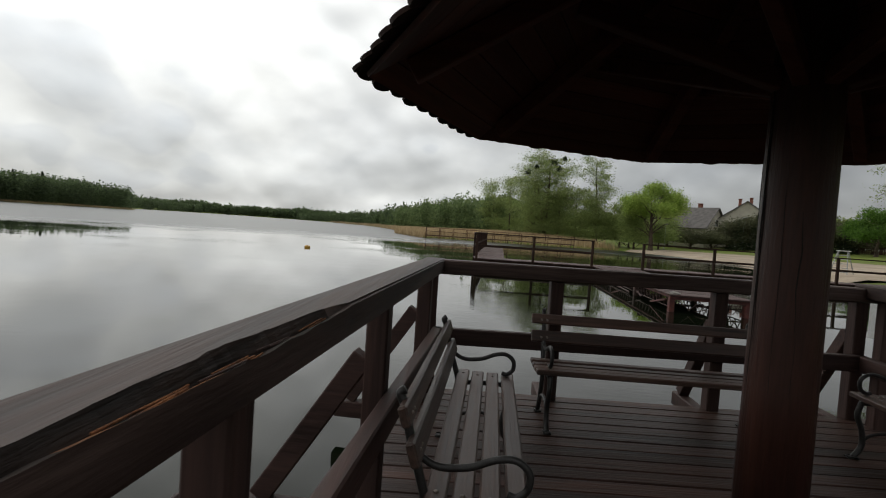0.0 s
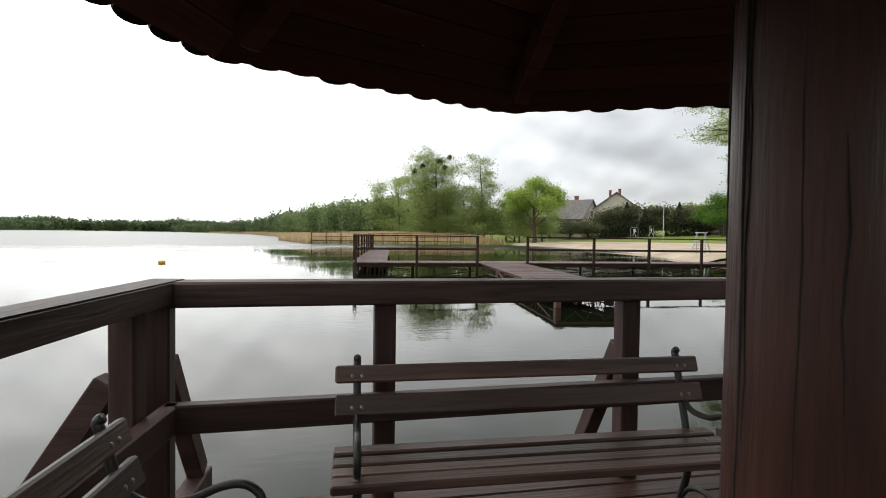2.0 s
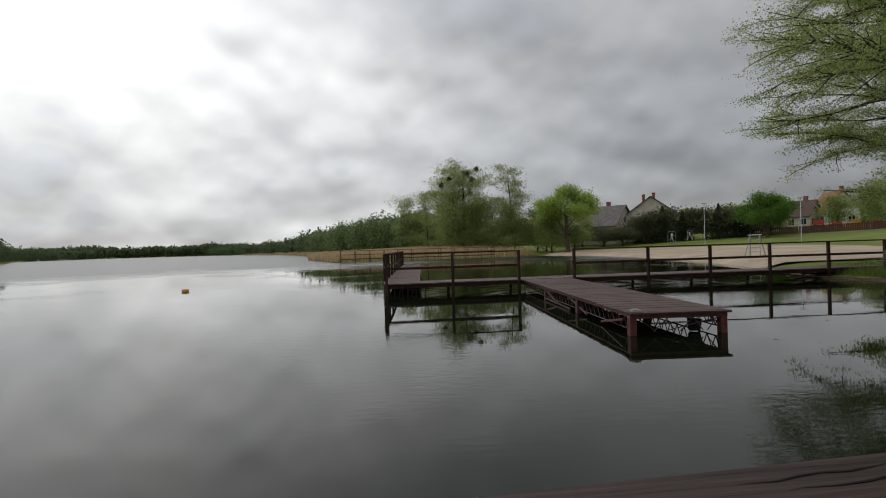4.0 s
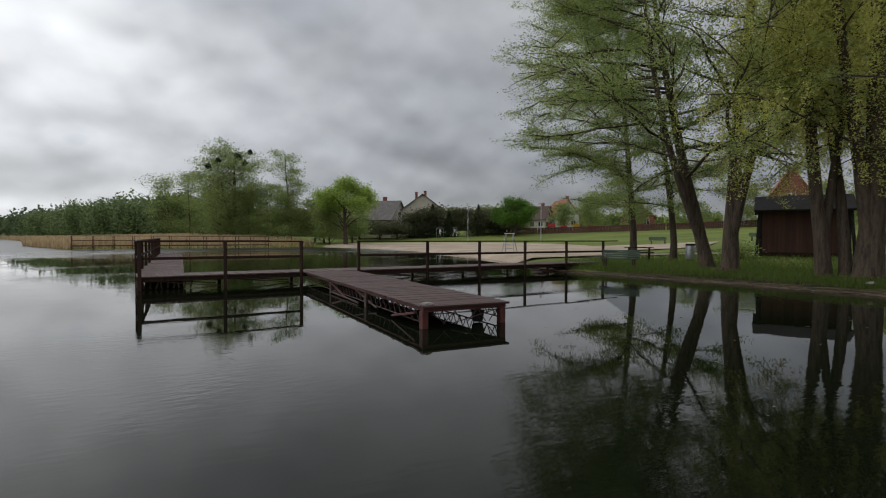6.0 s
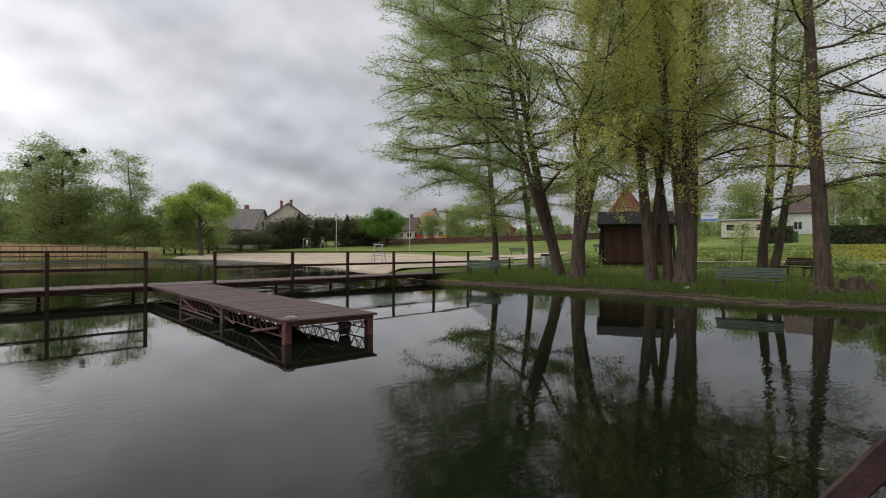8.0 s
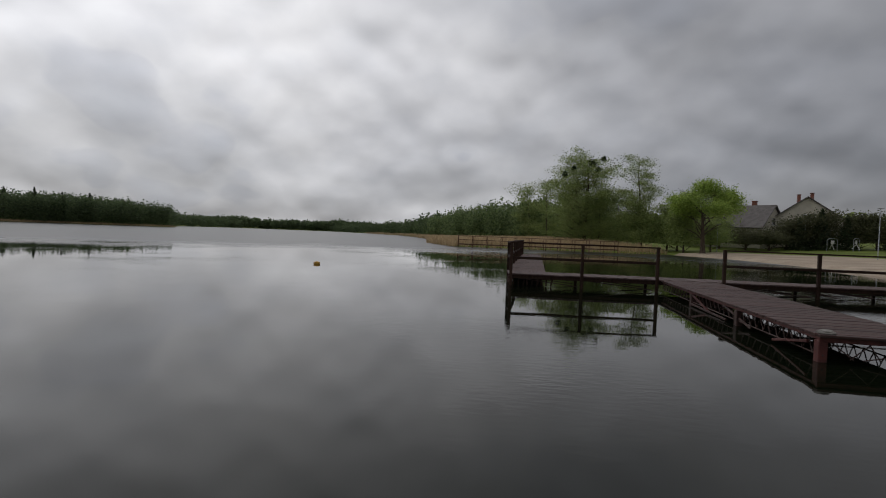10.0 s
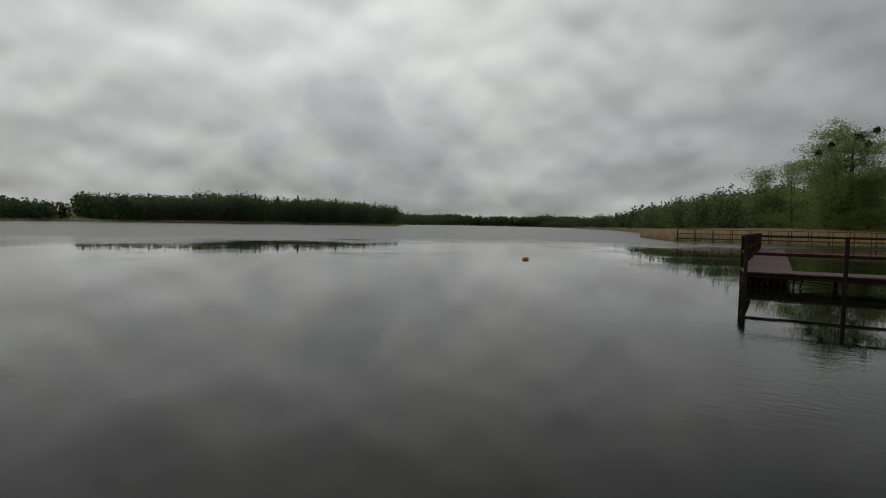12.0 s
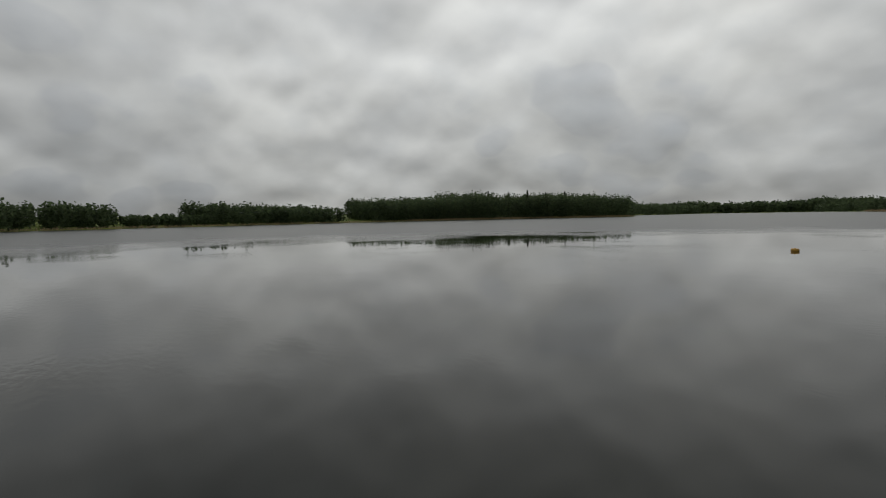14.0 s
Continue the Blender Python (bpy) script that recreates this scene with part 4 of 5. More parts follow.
def grow_tree(name, base, height, radius, seed, label, leaf, leaves=16000, size=0.13, lean=(0, 0), spread=4.0, clear=0.3, limbs=16, toward=None,
              rise=0.25, droop=0.0, strands=0, forks=0, fuzz=0.45, barkmat=None, group="", dome=False, tuft=12, limb=0.26, sprays=5, ball=None):
    rng = np.random.default_rng(seed)
    tree = thing(name, label, "tree", group, m=pose(base[0], base[1], float(ground_height(base[0], base[1])) - 0.05))
    wood, tips = Geo(), []
    stems = []
    for s in range(1 + forks):
        d = Vector((lean[0], lean[1], 1))
        if s:
            ang = rng.uniform(0, 6.28)
            d = Vector((lean[0] + 0.22 * math.cos(ang), lean[1] + 0.22 * math.sin(ang), 1))
        start = Vector((0, 0, 0)) if not s else stems[0][2] * 0.8
        h = height * (1 if not s else rng.uniform(0.7, 0.9))
        pts = bend(rng, start, d, h, 12, 0.035, 0.03)
        rad = radius * (1 if not s else 0.65)
        rr = [rad * (1 - 0.9 * (i / 12) ** 0.85) + 0.01 for i in range(13)]
        if not s:
            foot = pts[0] + (pts[1] - pts[0]) * 0.18
            pts, rr = [pts[0], foot] + pts[1:], [rad * 1.45, rad * 1.12] + rr[1:]
        wood.tube(pts, rr, 12, caps=False)
        stems.append(pts)
        cnt = limbs if not s else limbs // 2
        for i in range(cnt):
            t = clear + (0.97 - clear) * (i + rng.uniform(0, 0.8)) / cnt
            k = min(len(pts) - 2, int(t * (len(pts) - 1)))
            a = pts[k].lerp(pts[k + 1], t * (len(pts) - 1) - k)
            ang = rng.uniform(0, 6.28)
            v = Vector((math.cos(ang), math.sin(ang), 0))
            if toward:
                v = (v + Vector((*toward, 0)) * rng.uniform(0.3, 1.4)).normalized()
            along_t = (t - clear) / (1 - clear)
            ln = spread * (0.72 + 0.4 * math.sin(math.pi * min(1, 1.05 * along_t)) if dome else 1.15 - 0.75 * along_t) * (rng.uniform(0.65, 1.15) if sprays < 9 else rng.uniform(0.84, 1.02))
            lp = bend(rng, a, v + Vector((0, 0, rise + 0.5 * t)), ln, 6, 0.12, -droop)
            lr = max(0.018, rad * (1 - t) * limb + 0.012)
            wood.tube(lp, [lr * (1 - 0.85 * j / 6) for j in range(7)], 6, caps=False)
            tips += [lp[j] for j in (4, 5, 6)]
            for q in range(sprays):
                j = int(rng.integers(1, 6))
                dv = (lp[j + 1] - lp[j]).normalized() + Vector((rng.normal(0, 0.7), rng.normal(0, 0.7), rng.normal(0.05, 0.3 if sprays < 6 else 0.16)))
                tp = bend(rng, lp[j], dv, ln * (rng.uniform(0.25, 0.5) if sprays < 9 else rng.uniform(0.16, 0.32)), 4, 0.15, -droop)
                wood.tube(tp, [lr * 0.38 * (1 - 0.8 * u / 4) + 0.003 for u in range(5)], 4, caps=False)
                tips += tp[1:]
    part("trunk", wood, barkmat or bark, tree, smooth=True)
    tips = np.array([tuple(p) for p in tips])
    if strands:
        pick = tips[rng.integers(0, len(tips), strands)] + rng.normal(0, 0.35, (strands, 3))
        drop = rng.uniform(0.6, 3.0, strands) * np.where(rng.random(strands) < 0.15, 1.6, 1.0)
        drop = np.minimum(drop, np.maximum(0.6, pick[:, 2] - rng.uniform(2.6, 5.0, strands)))
        per = leaves // strands
        u = rng.uniform(0, 1, (strands, per))
        sway = rng.normal(0, 0.12, (strands, 1, 2)) * u[:, :, None]
        c = np.repeat(pick[:, None, :], per, 1)
        c[:, :, 2] -= u * drop[:, None]
        c[:, :, :2] += sway + rng.normal(0, 0.10, (strands, per, 2))
        c = c.reshape(-1, 3)
    elif ball:
        # a closed crown: leaf clumps on lobes round the limbs' ends
        wide, tall, mid = ball
        lobes = rng.normal(size=(24, 3))
        lobes /= np.linalg.norm(lobes, axis=1)[:, None]
        lobes *= rng.uniform(0.75, 1.1, (24, 1))
        lobes[:, 2] = np.abs(lobes[:, 2]) * 1.25 - 0.35
        tufts = leaves // tuft
        u = rng.normal(size=(tufts, 3))
        u /= np.linalg.norm(u, axis=1)[:, None]
        spot = lobes[rng.integers(0, 24, tufts)] * 0.74 + u * rng.uniform(0.08, 0.30, (tufts, 1)) * (1.1, 1.1, 0.7)
        spot = spot * (wide, wide, tall) + (0, 0, mid)
        c = np.repeat(spot, tuft, 0) + rng.normal(0, size * 1.5, (tufts * tuft, 3))
    else:
        tufts = leaves // tuft
        spot = tips[rng.integers(0, len(tips), tufts)] + rng.normal(0, fuzz, (tufts, 3)) * (1, 1, 0.3)
        c = np.repeat(spot, tuft, 0) + rng.normal(0, size * 2.0, (tufts * tuft, 3)) * (1.25, 1.25, 0.5)
    c = c[c[:, 2] > 1.2]
    part("crown", quads_mesh("crown", leaf_corners(rng, c, size), leaf), None, tree)
    return tree


LEFT = (-0.58, 0.81)
SHORE = "trees on the lake bank"
grow_tree("alder_tree", (27.39, 26.12), 20, 0.21, 1, "tall slim alder with airy layered fresh green branches", green_alder, 150000, 0.086, spread=6.9, sprays=13, clear=0.22, limbs=46, toward=LEFT, rise=0.02, droop=0.02, dome=True, fuzz=0.24, limb=0.40, tuft=16, group=SHORE)
grow_tree("alder_tree", (26.71, 22.98), 13, 0.19, 2, "slim dark alder beside a litter bin", green_alder, 34000, 0.085, spread=4.0, sprays=7, clear=0.22, limbs=17, fuzz=0.18, group=SHORE)
grow_tree("alder_tree", (22.66, 18.55), 18, 0.28, 3, "leaning dark-barked alder on the grassy bank", green_alder, 112000, 0.086, sprays=13, lean=(-0.21, 0.29), spread=7.4, clear=0.28, limbs=32, toward=LEFT, rise=0.05, droop=0.02, forks=1, fuzz=0.24, limb=0.40, tuft=16, group=SHORE)
grow_tree("alder_tree", (21.85, 17.15), 19, 0.32, 4, "thick alder with forked trunk on the bank", green_alder, 62000, 0.088, sprays=7, spread=5.0, clear=0.27, limbs=28, forks=1, limb=0.34, tuft=16, fuzz=0.18, group=SHORE)
grow_tree("willow_tree", (21.88, 13.84), 18, 0.24, 5, "golden green weeping willow with hanging strands", green_willow, 100000, 0.082, lean=(-0.06, 0.10), spread=3.6, clear=0.28, limbs=28, strands=1100, forks=1, limb=0.15, group=SHORE)
grow_tree("willow_tree", (22.21, 13.3), 17, 0.19, 6, "slender golden green weeping willow stem", green_willow, 50000, 0.082, lean=(0.03, 0.02), spread=3.2, clear=0.34, limbs=17, strands=700, limb=0.15, group=SHORE)
grow_tree("willow_tree", (21.98, 12.63), 19, 0.39, 7, "broad old weeping willow with thick trunk", green_willow, 125000, 0.082, lean=(0.03, -0.05), spread=4.6, clear=0.26, limbs=34, strands=1600, forks=1, limb=0.15, group=SHORE)
grow_tree("alder_tree", (28.08, 11.28), 18, 0.21, 8, "tall straight alder with thin young leaves", green_alder, 19000, 0.085, sprays=7, spread=3.6, clear=0.22, limbs=22, fuzz=0.16, group=SHORE)
grow_tree("alder_tree", (29.35, 11.08), 15, 0.20, 9, "slanting slim alder beside a dark bench", green_alder, 12000, 0.085, sprays=7, lean=(0.10, -0.16), spread=3.4, clear=0.35, limbs=17, fuzz=0.18, group=SHORE)
grow_tree("alder_tree", (21.43, 8.11), 19, 0.25, 10, "tall alder with spreading roots at the water", green_alder, 24000, 0.085, sprays=7, lean=(-0.05, 0.07), spread=4.2, clear=0.24, limbs=27, rise=0.1, fuzz=0.16, group=SHORE)
grow_tree("alder_tree", (24.35, 3.45), 19, 0.64, 12, "massive old tree with broad furrowed trunk", green_alder, 20000, 0.085, sprays=7, lean=(0.01, -0.05), spread=6.0, clear=0.22, limbs=25, rise=0.15, droop=0.02, toward=(-0.1, 0.4), fuzz=0.16, limb=0.16, group=SHORE)

far_label = "trees across the bathing bay"
mist = grow_tree("willow_tree", (18.2, 106), 16.5, 0.5, 21, "large pale willow with dark mistletoe balls", green_dull, 34000, 0.27, spread=5.6, dome=True, clear=0.08, limbs=36, forks=2, fuzz=0.7, tuft=10, group=far_label)
rngm = np.random.default_rng(77)
for dx, dz, r in ((-4.2, 13.2, 0.55), (0.8, 15.3, 0.7), (1.9, 14.2, 0.45), (-2.6, 14.3, 0.4), (2.8, 16.2, 0.4)):
    c = rngm.normal(0, r * 0.45, (260, 3)) + (dx, -1.5, dz)
    tagged(part("mistletoe_ball", quads_mesh("mistletoe_ball", leaf_corners(rngm, c, 0.35), green_spruce), None, mist), "dark round mistletoe ball", kind="stuff")
grow_tree("alder_tree", (26.2, 97), 15.2, 0.3, 22, "tall thin alder with sparse olive leaves", green_dull, 13000, 0.22, spread=3.4, dome=True, clear=0.15, limbs=24, rise=0.3, fuzz=0.5, tuft=10, group=far_label)
grow_tree("maple_tree", (31.6, 84.5), 9.4, 0.38, 23, "round bright green maple with dark trunk", green_round, 30000, 0.23, spread=4.2, clear=0.26, limbs=26, rise=0.5, dome=True, tuft=14, limb=0.4, ball=(6.2, 4.5, 7.2), group=far_label)
for i, (x, y, h, w) in enumerate(((12.8, 121, 12, 4.6), (16, 113, 11, 4.5), (20.5, 104, 8, 3.5), (23.5, 102, 9.5, 4.0), (26, 96, 7.5, 3.5), (30, 95, 7, 3.4), (30.5, 89, 5, 3.0), (32, 96, 6, 3.2), (24.5, 99, 5, 3), (37, 95, 4, 2.5), (9.5, 128, 12, 4.6))):
    grow_tree("willow_bush", (x, y), h, 0.16, 40 + i, "bushy green willow scrub behind the reeds", green_dull, 9000, 0.26, dome=True, spread=w, clear=0.05, limbs=16, rise=0.5, fuzz=0.7, group="willow scrub")


# ---- distant woods, reeds ----
def woods(name, label, line, depth, count, low, high, mat, seed, clumps=150, size=1.1, side=1):
    """A belt of trees behind a line of shore points."""
    rng = np.random.default_rng(seed)
    pts = np.array(line, float)
    seg = np.linalg.norm(np.diff(pts, axis=0), axis=1)
    cum = np.concatenate([[0], np.cumsum(seg)])
    centres = []
    for i in range(count):
        s = rng.uniform(0, cum[-1])
        k = min(len(seg) - 1, int(np.searchsorted(cum, s, "right") - 1))
        d = (pts[k + 1] - pts[k]) / seg[k]
        off = rng.uniform(0.0, 1) * depth
        p = pts[k] + d * (s - cum[k]) + np.array([-d[1], d[0]]) * off * side
        wave = 0.5 + 0.5 * math.sin(s * 0.045 + seed) * math.sin(s * 0.017 + 2 * seed)
        h, z = low + (high - low) * (0.55 * wave + 0.45 * rng.random()), float(ground_height(p[0], p[1]))
        r = h * rng.uniform(0.20, 0.32)
        u = rng.normal(size=(clumps, 3))
        u /= np.linalg.norm(u, axis=1)[:, None]
        u *= rng.uniform(0.55, 1.05, (clumps, 1))
        lobes = 1 + 0.25 * np.sin(u[:, 0] * 5 + i) * np.cos(u[:, 1] * 4 + 2 * i)
        c = u * lobes[:, None] * (r, r, h * 0.52) + (p[0], p[1], z + h * 0.47)
        c = c[c[:, 2] > z - 0.3]
        centres.append(c)
    c = np.concatenate(centres)
    return tagged(new(name, quads_mesh(name, leaf_corners(rng, c, size, ratio=0.8), mat)), label, "woods", kind="stuff")


woods("woods", "mixed green woods along the lake shore", [(12, 122), (-3, 157), (-17, 202), (-31, 262)], 22, 300, 8, 13, green_wood, 31, 380, 0.62, -1)
woods("woods", "distant green woods along the far lake shore", [(-31, 262), (-67, 400), (-147, 620), (-297, 960)], 30, 380, 8, 14, green_far, 32, 120, 1.4, -1)
woods("woods", "hazy woods at the far end of the lake", [(-230, 968), (-300, 966), (-475, 985), (-700, 950)], 80, 600, 12, 22, green_far, 33, 60, 3.6, -1)
woods("woods", "dark woods on the headland across the lake", [(-192, 302), (-212, 235), (-217, 190)], 45, 360, 12, 15.5, green_far, 34, 200, 1.0, -1)
woods("woods", "dark woods on the headland across the lake", [(-217, 192), (-219, 132)], 40, 220, 9.5, 13.0, green_far, 43, 180, 1.0, -1)
woods("woods", "dark woods on the headland across the lake", [(-330, 520), (-195, 308)], 60, 260, 10, 16, green_far, 36, 150, 1.3, -1)
woods("woods", "dark woods on the western lake shore", [(-219, 118), (-207, 88), (-195, 56)], 36, 170, 5.5, 9.5, green_far, 35, 170, 0.95, -1)
woods("woods", "low scrub on the western lake shore", [(-196, 58), (-185, 26)], 30, 80, 2.5, 4.2, green_far, 39, 130, 0.8, -1)
woods("woods", "dark woods on the western lake shore", [(-184, 24), (-168, -20), (-134, -78)], 36, 240, 5.5, 9.5, green_far, 42, 150, 0.95, -1)
woods("woods", "dark woods along the far channel", [(-470, 980), (-400, 750), (-330, 520)], 50, 220, 10, 16, green_far, 38, 90, 2.0, -1)
woods("woods", "trees behind the village houses", [(30, 165), (70, 150), (125, 128), (160, 90), (170, 30), (165, -40)], 40, 380, 4, 9, green_dull, 37, 120, 1.1, 1)


def pine_tip(x, y, h, seed):
    """A dark conifer that stands out over the woods."""
    rng = np.random.default_rng(seed)
    top = thing("pine_tree", "dark conifer standing over the headland woods", "tree", "headland conifers", m=pose(x, y, float(ground_height(x, y)) - 0.05))
    part("trunk", Geo().tube([(0, 0, 0), (0, 0, h * 0.97)], [0.3, 0.05], 6), bark, top)
    t = rng.uniform(0.3, 1, 500)
    a, r = rng.uniform(0, 6.28, 500), (1 - t) * h * 0.36 * rng.uniform(0.3, 1, 500)
    part("crown", quads_mesh("crown", leaf_corners(rng, np.column_stack([r * np.cos(a), r * np.sin(a), t * h]), 0.9, 0.4), green_spruce), None, top)


for i, (x, y, h) in enumerate(((-206, 262, 15.9), (-211, 250, 15.4), (-215, 238, 16.6), (-219, 226, 15.6), (-224, 214, 16.0))):
    pine_tip(x - 6, y, h, 400 + i)


def reeds(name, line, width, count, seed, side=1, tall=(1.2, 2.1)):
    rng = np.random.default_rng(seed)
    pts = np.array(line, float)
    seg = np.linalg.norm(np.diff(pts, axis=0), axis=1)
    cum = np.concatenate([[0], np.cumsum(seg)])
    s = rng.uniform(0, cum[-1], count)
    k = np.clip(np.searchsorted(cum, s, "right") - 1, 0, len(seg) - 1)
    d = (np.diff(pts, axis=0) / seg[:, None])[k]
    off = rng.uniform(-0.02, 1, count)[:, None] * width
    p = pts[k] + d * (s - cum[k])[:, None] + np.stack([-d[:, 1], d[:, 0]], 1) * off * side
    z = np.maximum(ground_height(p[:, 0], p[:, 1]), -0.3)
    h = rng.uniform(*tall, count)
    ang = rng.uniform(0, 3.14, count)
    w = rng.uniform(0.03, 0.10, count)[:, None] * np.stack([np.cos(ang), np.sin(ang), 0 * ang], 1)
    a = np.stack([p[:, 0], p[:, 1], z], 1)
    top = a + np.stack([rng.normal(0, 0.15, count), rng.normal(0, 0.15, count), h], 1)
    return tagged(new(name, quads_mesh(name, np.stack([a - w, a + w, top + w * 0.25, top - w * 0.25], 1), reed_mat)), "belt of dry tan reeds at the water", "reeds", kind="stuff")


reeds("reeds", [(27, 86), (19, 84), (-5, 83.5), (-12, 110), (-16, 157), (-24, 202), (-36, 262)], 24, 48000, 51, -1, (0.7, 1.4))
reeds("reeds", [(-36, 262), (-70, 400), (-150, 620)], 12, 9000, 52, -1, (1.0, 1.8))
reeds("reeds", [(-187, 300), (-210, 235), (-214, 150)], 6, 7000, 53, -1, (0.5, 1.0))
reeds("reeds", [(-214, 150), (-214, 120), (-189, 50), (-164, -20), (-130, -79)], 4, 4000, 54, -1, (0.3, 0.7))


# ---- village across the park ----
def house(name, label, x, y, turn, w, d, wall_h, ridge, wall_mat, roof_mat, columns=3, storeys=1, chimneys=1, group="village houses"):
    """A gabled house; the gable looks along -y of its own frame. turn: degrees."""
    z = float(ground_height(x, y)) - 0.2
    top = thing(name, label, "house", group, m=pose(x, y, z, 0, 0, turn))
    g = Geo()
    hw, hd = w / 2, d / 2
    g.add([(-hw, -hd, 0), (hw, -hd, 0), (hw, hd, 0), (-hw, hd, 0), (-hw, -hd, wall_h), (hw, -hd, wall_h), (hw, hd, wall_h), (-hw, hd, wall_h), (0, -hd, ridge - 0.12), (0, hd, ridge - 0.12)],
          [(0, 1, 5, 8, 4), (2, 3, 7, 9, 6), (1, 2, 6, 5), (3, 0, 4, 7)])
    part("wall", g, wall_mat, top)
    rise = (ridge - wall_h) / hw
    for s in (-1, 1):
        lo, hi = Vector((s * (hw + 0.5), 0, wall_h - 0.5 * rise)), Vector((0, 0, ridge))
        mid = (lo + hi) / 2
        ang = math.atan2(hi.z - lo.z, abs(lo.x))
        g = Geo()
        g.box(Matrix.Translation(mid) @ Matrix.Rotation(s * ang, 4, "Y"), (hi - lo).length + 0.1, d + 0.9, 0.14, 0.02)
        roof = part("roof", g, roof_mat, top)
    for k in range(chimneys):
        g = Geo().box(pose(0.9 - 1.8 * (k % 2), -hd * 0.4 + k * hd * 0.6, ridge + 0.1), 0.55, 0.8, 1.6, 0.03)
        g.box(pose(0.9 - 1.8 * (k % 2), -hd * 0.4 + k * hd * 0.6, ridge + 0.93), 0.7, 0.95, 0.1, 0.02)
        part("chimney", g, brick_red, roof)
    spots = []
    for st in range(storeys):
        zc = 1.6 + 2.7 * st
        spots += [(-hw + w * (i + 0.5) / columns, -hd, zc, 0) for i in range(columns)]
        spots += [(s * hw, -hd + d * (i + 0.5) / 3, zc, 90 * s) for i in range(3) for s in (-1, 1)]
    spots.append((0, -hd, wall_h + 0.9, 0))
    for px, py, pz, rot in spots:
        m = pose(px, py, pz, 0, 0, rot)
        win = part("window", Geo().box(m @ pose(0, -0.02, 0), 1.3, 0.10, 1.4, 0.02), white_metal, top)
        for q in (-0.3, 0.3):
            part("pane", Geo().box(m @ pose(q, -0.065, 0), 0.5, 0.03, 1.2, 0.005), window_glass, win)
    return top


house("house", "cream house with weathered grey gable roof", 49.0, 112.5, 40, 9.5, 13, 4.2, 8.2, plaster, grey_roof, 3, 1, 1)
house("house", "yellow plastered house with grey roof behind conifers", 60.5, 111, -25, 13, 11, 4.6, 9.4, plaster, grey_roof, 3, 1, 2)
house("house", "pale house with steep red tiled roof", 98.3, 103.3, -20, 6.4, 7.2, 3.6, 7.6, white_wall, red_roof, 2, 1, 1)
house("house", "small grey roofed house beside the red one", 92.5, 106.5, 25, 5.5, 7, 3.2, 6.2, plaster, brown_roof, 2, 1, 1)
house("house", "small red roofed house beside the play park", 103.5, 84, -50, 7, 8, 2.8, 5.6, brick_red, red_roof, 2, 1, 1)
house("house", "large white house with long brown roof", 112, 19, 5, 15, 11, 4.0, 9.0, white_wall, brown_roof, 5, 1, 2)
house("house", "brown roofed house beside tall trees", 116, 5, -70, 11, 16, 3.8, 8.4, plaster, brown_roof, 3, 1, 1)
house("house", "red brick house with steep pink roof", 105, 52.5, -60, 8, 10, 4.2, 10.4, brick_red, red_roof, 2, 1, 1)
house("house", "low white house behind the garden fence", 84, 108, -30, 7, 8, 3.0, 5.6, white_wall, grey_roof, 2, 1, 0)


def spruce(x, y, h, r, seed, label):
    rng = np.random.default_rng(seed)
    tree = thing("spruce_tree", label, "tree", "dark spruces", m=pose(x, y, float(ground_height(x, y)) - 0.05))
    part("trunk", Geo().tube([(0, 0, 0), (0, 0, h * 0.5), (0, 0, h * 0.98)], [0.16, 0.09, 0.02], 8), bark, tree, smooth=True)
    k = int(2600 * h / 7)
    t = rng.uniform(0, 1, k) ** 1.25
    layer = np.clip(np.floor(t * 16) / 16 + rng.normal(0, 0.022, k), 0, 0.985)
    ang = np.floor(rng.uniform(0, 11, k)) / 11 * 6.283 + layer * 17 + rng.normal(0, 0.12, k)
    out = rng.uniform(0.15, 1, k) ** 0.7
    rad = r * (1 - layer) * out * (1 + 0.15 * np.sin(ang * 3 + layer * 20))
    z = 0.25 + h * 0.97 * layer - 0.35 * out * (1 - layer) + rng.normal(0, 0.08, k) + h * 0.03
    c = np.stack([rad * np.cos(ang), rad * np.sin(ang), z], 1)
    part("crown", quads_mesh("crown", leaf_corners(rng, c, 0.40, 0.4, 0.5), green_spruce), None, tree)


for i, (x, y, h) in enumerate(((54.2, 101, 5.6), (57.4, 100.3, 7.0), (60.6, 98.8, 5.8), (66, 95.5, 6.6), (68.8, 93.6, 5.6))):
    spruce(x, y, h, 2.3, 100 + i, "dark garden spruce before the village houses")
for i, (x, y, h) in enumerate(((45.6, 101.5, 2.4), (49.2, 100.8, 2.0), (53.0, 102.6, 4.2), (55.8, 102.0, 5.4), (59, 101, 5.6), (62.6, 99.4, 5.0), (64.2, 97.0, 5.2), (67.2, 94.8, 5.0), (70.6, 92.6, 4.6))):
    grow_tree("yew_tree", (x, y), h, 0.2, 300 + i, "dark bushy evergreen before the village houses", green_yew, 5200, 0.34, spread=2.3, clear=0.04, limbs=22, rise=0.5, fuzz=0.45, dome=True, group="garden evergreens")
for i, (x, y, h) in enumerate(((80.9, 4.5, 9.4), (80.8, 2.3, 8.4), (82.6, 0.6, 9.0), (83.4, -2.2, 8.2), (84, -5, 8.8))):
    spruce(x, y, h, 2.3, 130 + i, "tall dark spruce behind the clipped hedge")
grow_tree("maple_tree", (67.7, 85.3), 7.6, 0.3, 61, "round dense green tree by the village", green_deep, 22000, 0.28, spread=3.0, clear=0.10, limbs=26, rise=0.5, dome=True, tuft=14, ball=(4.9, 4.0, 4.2))
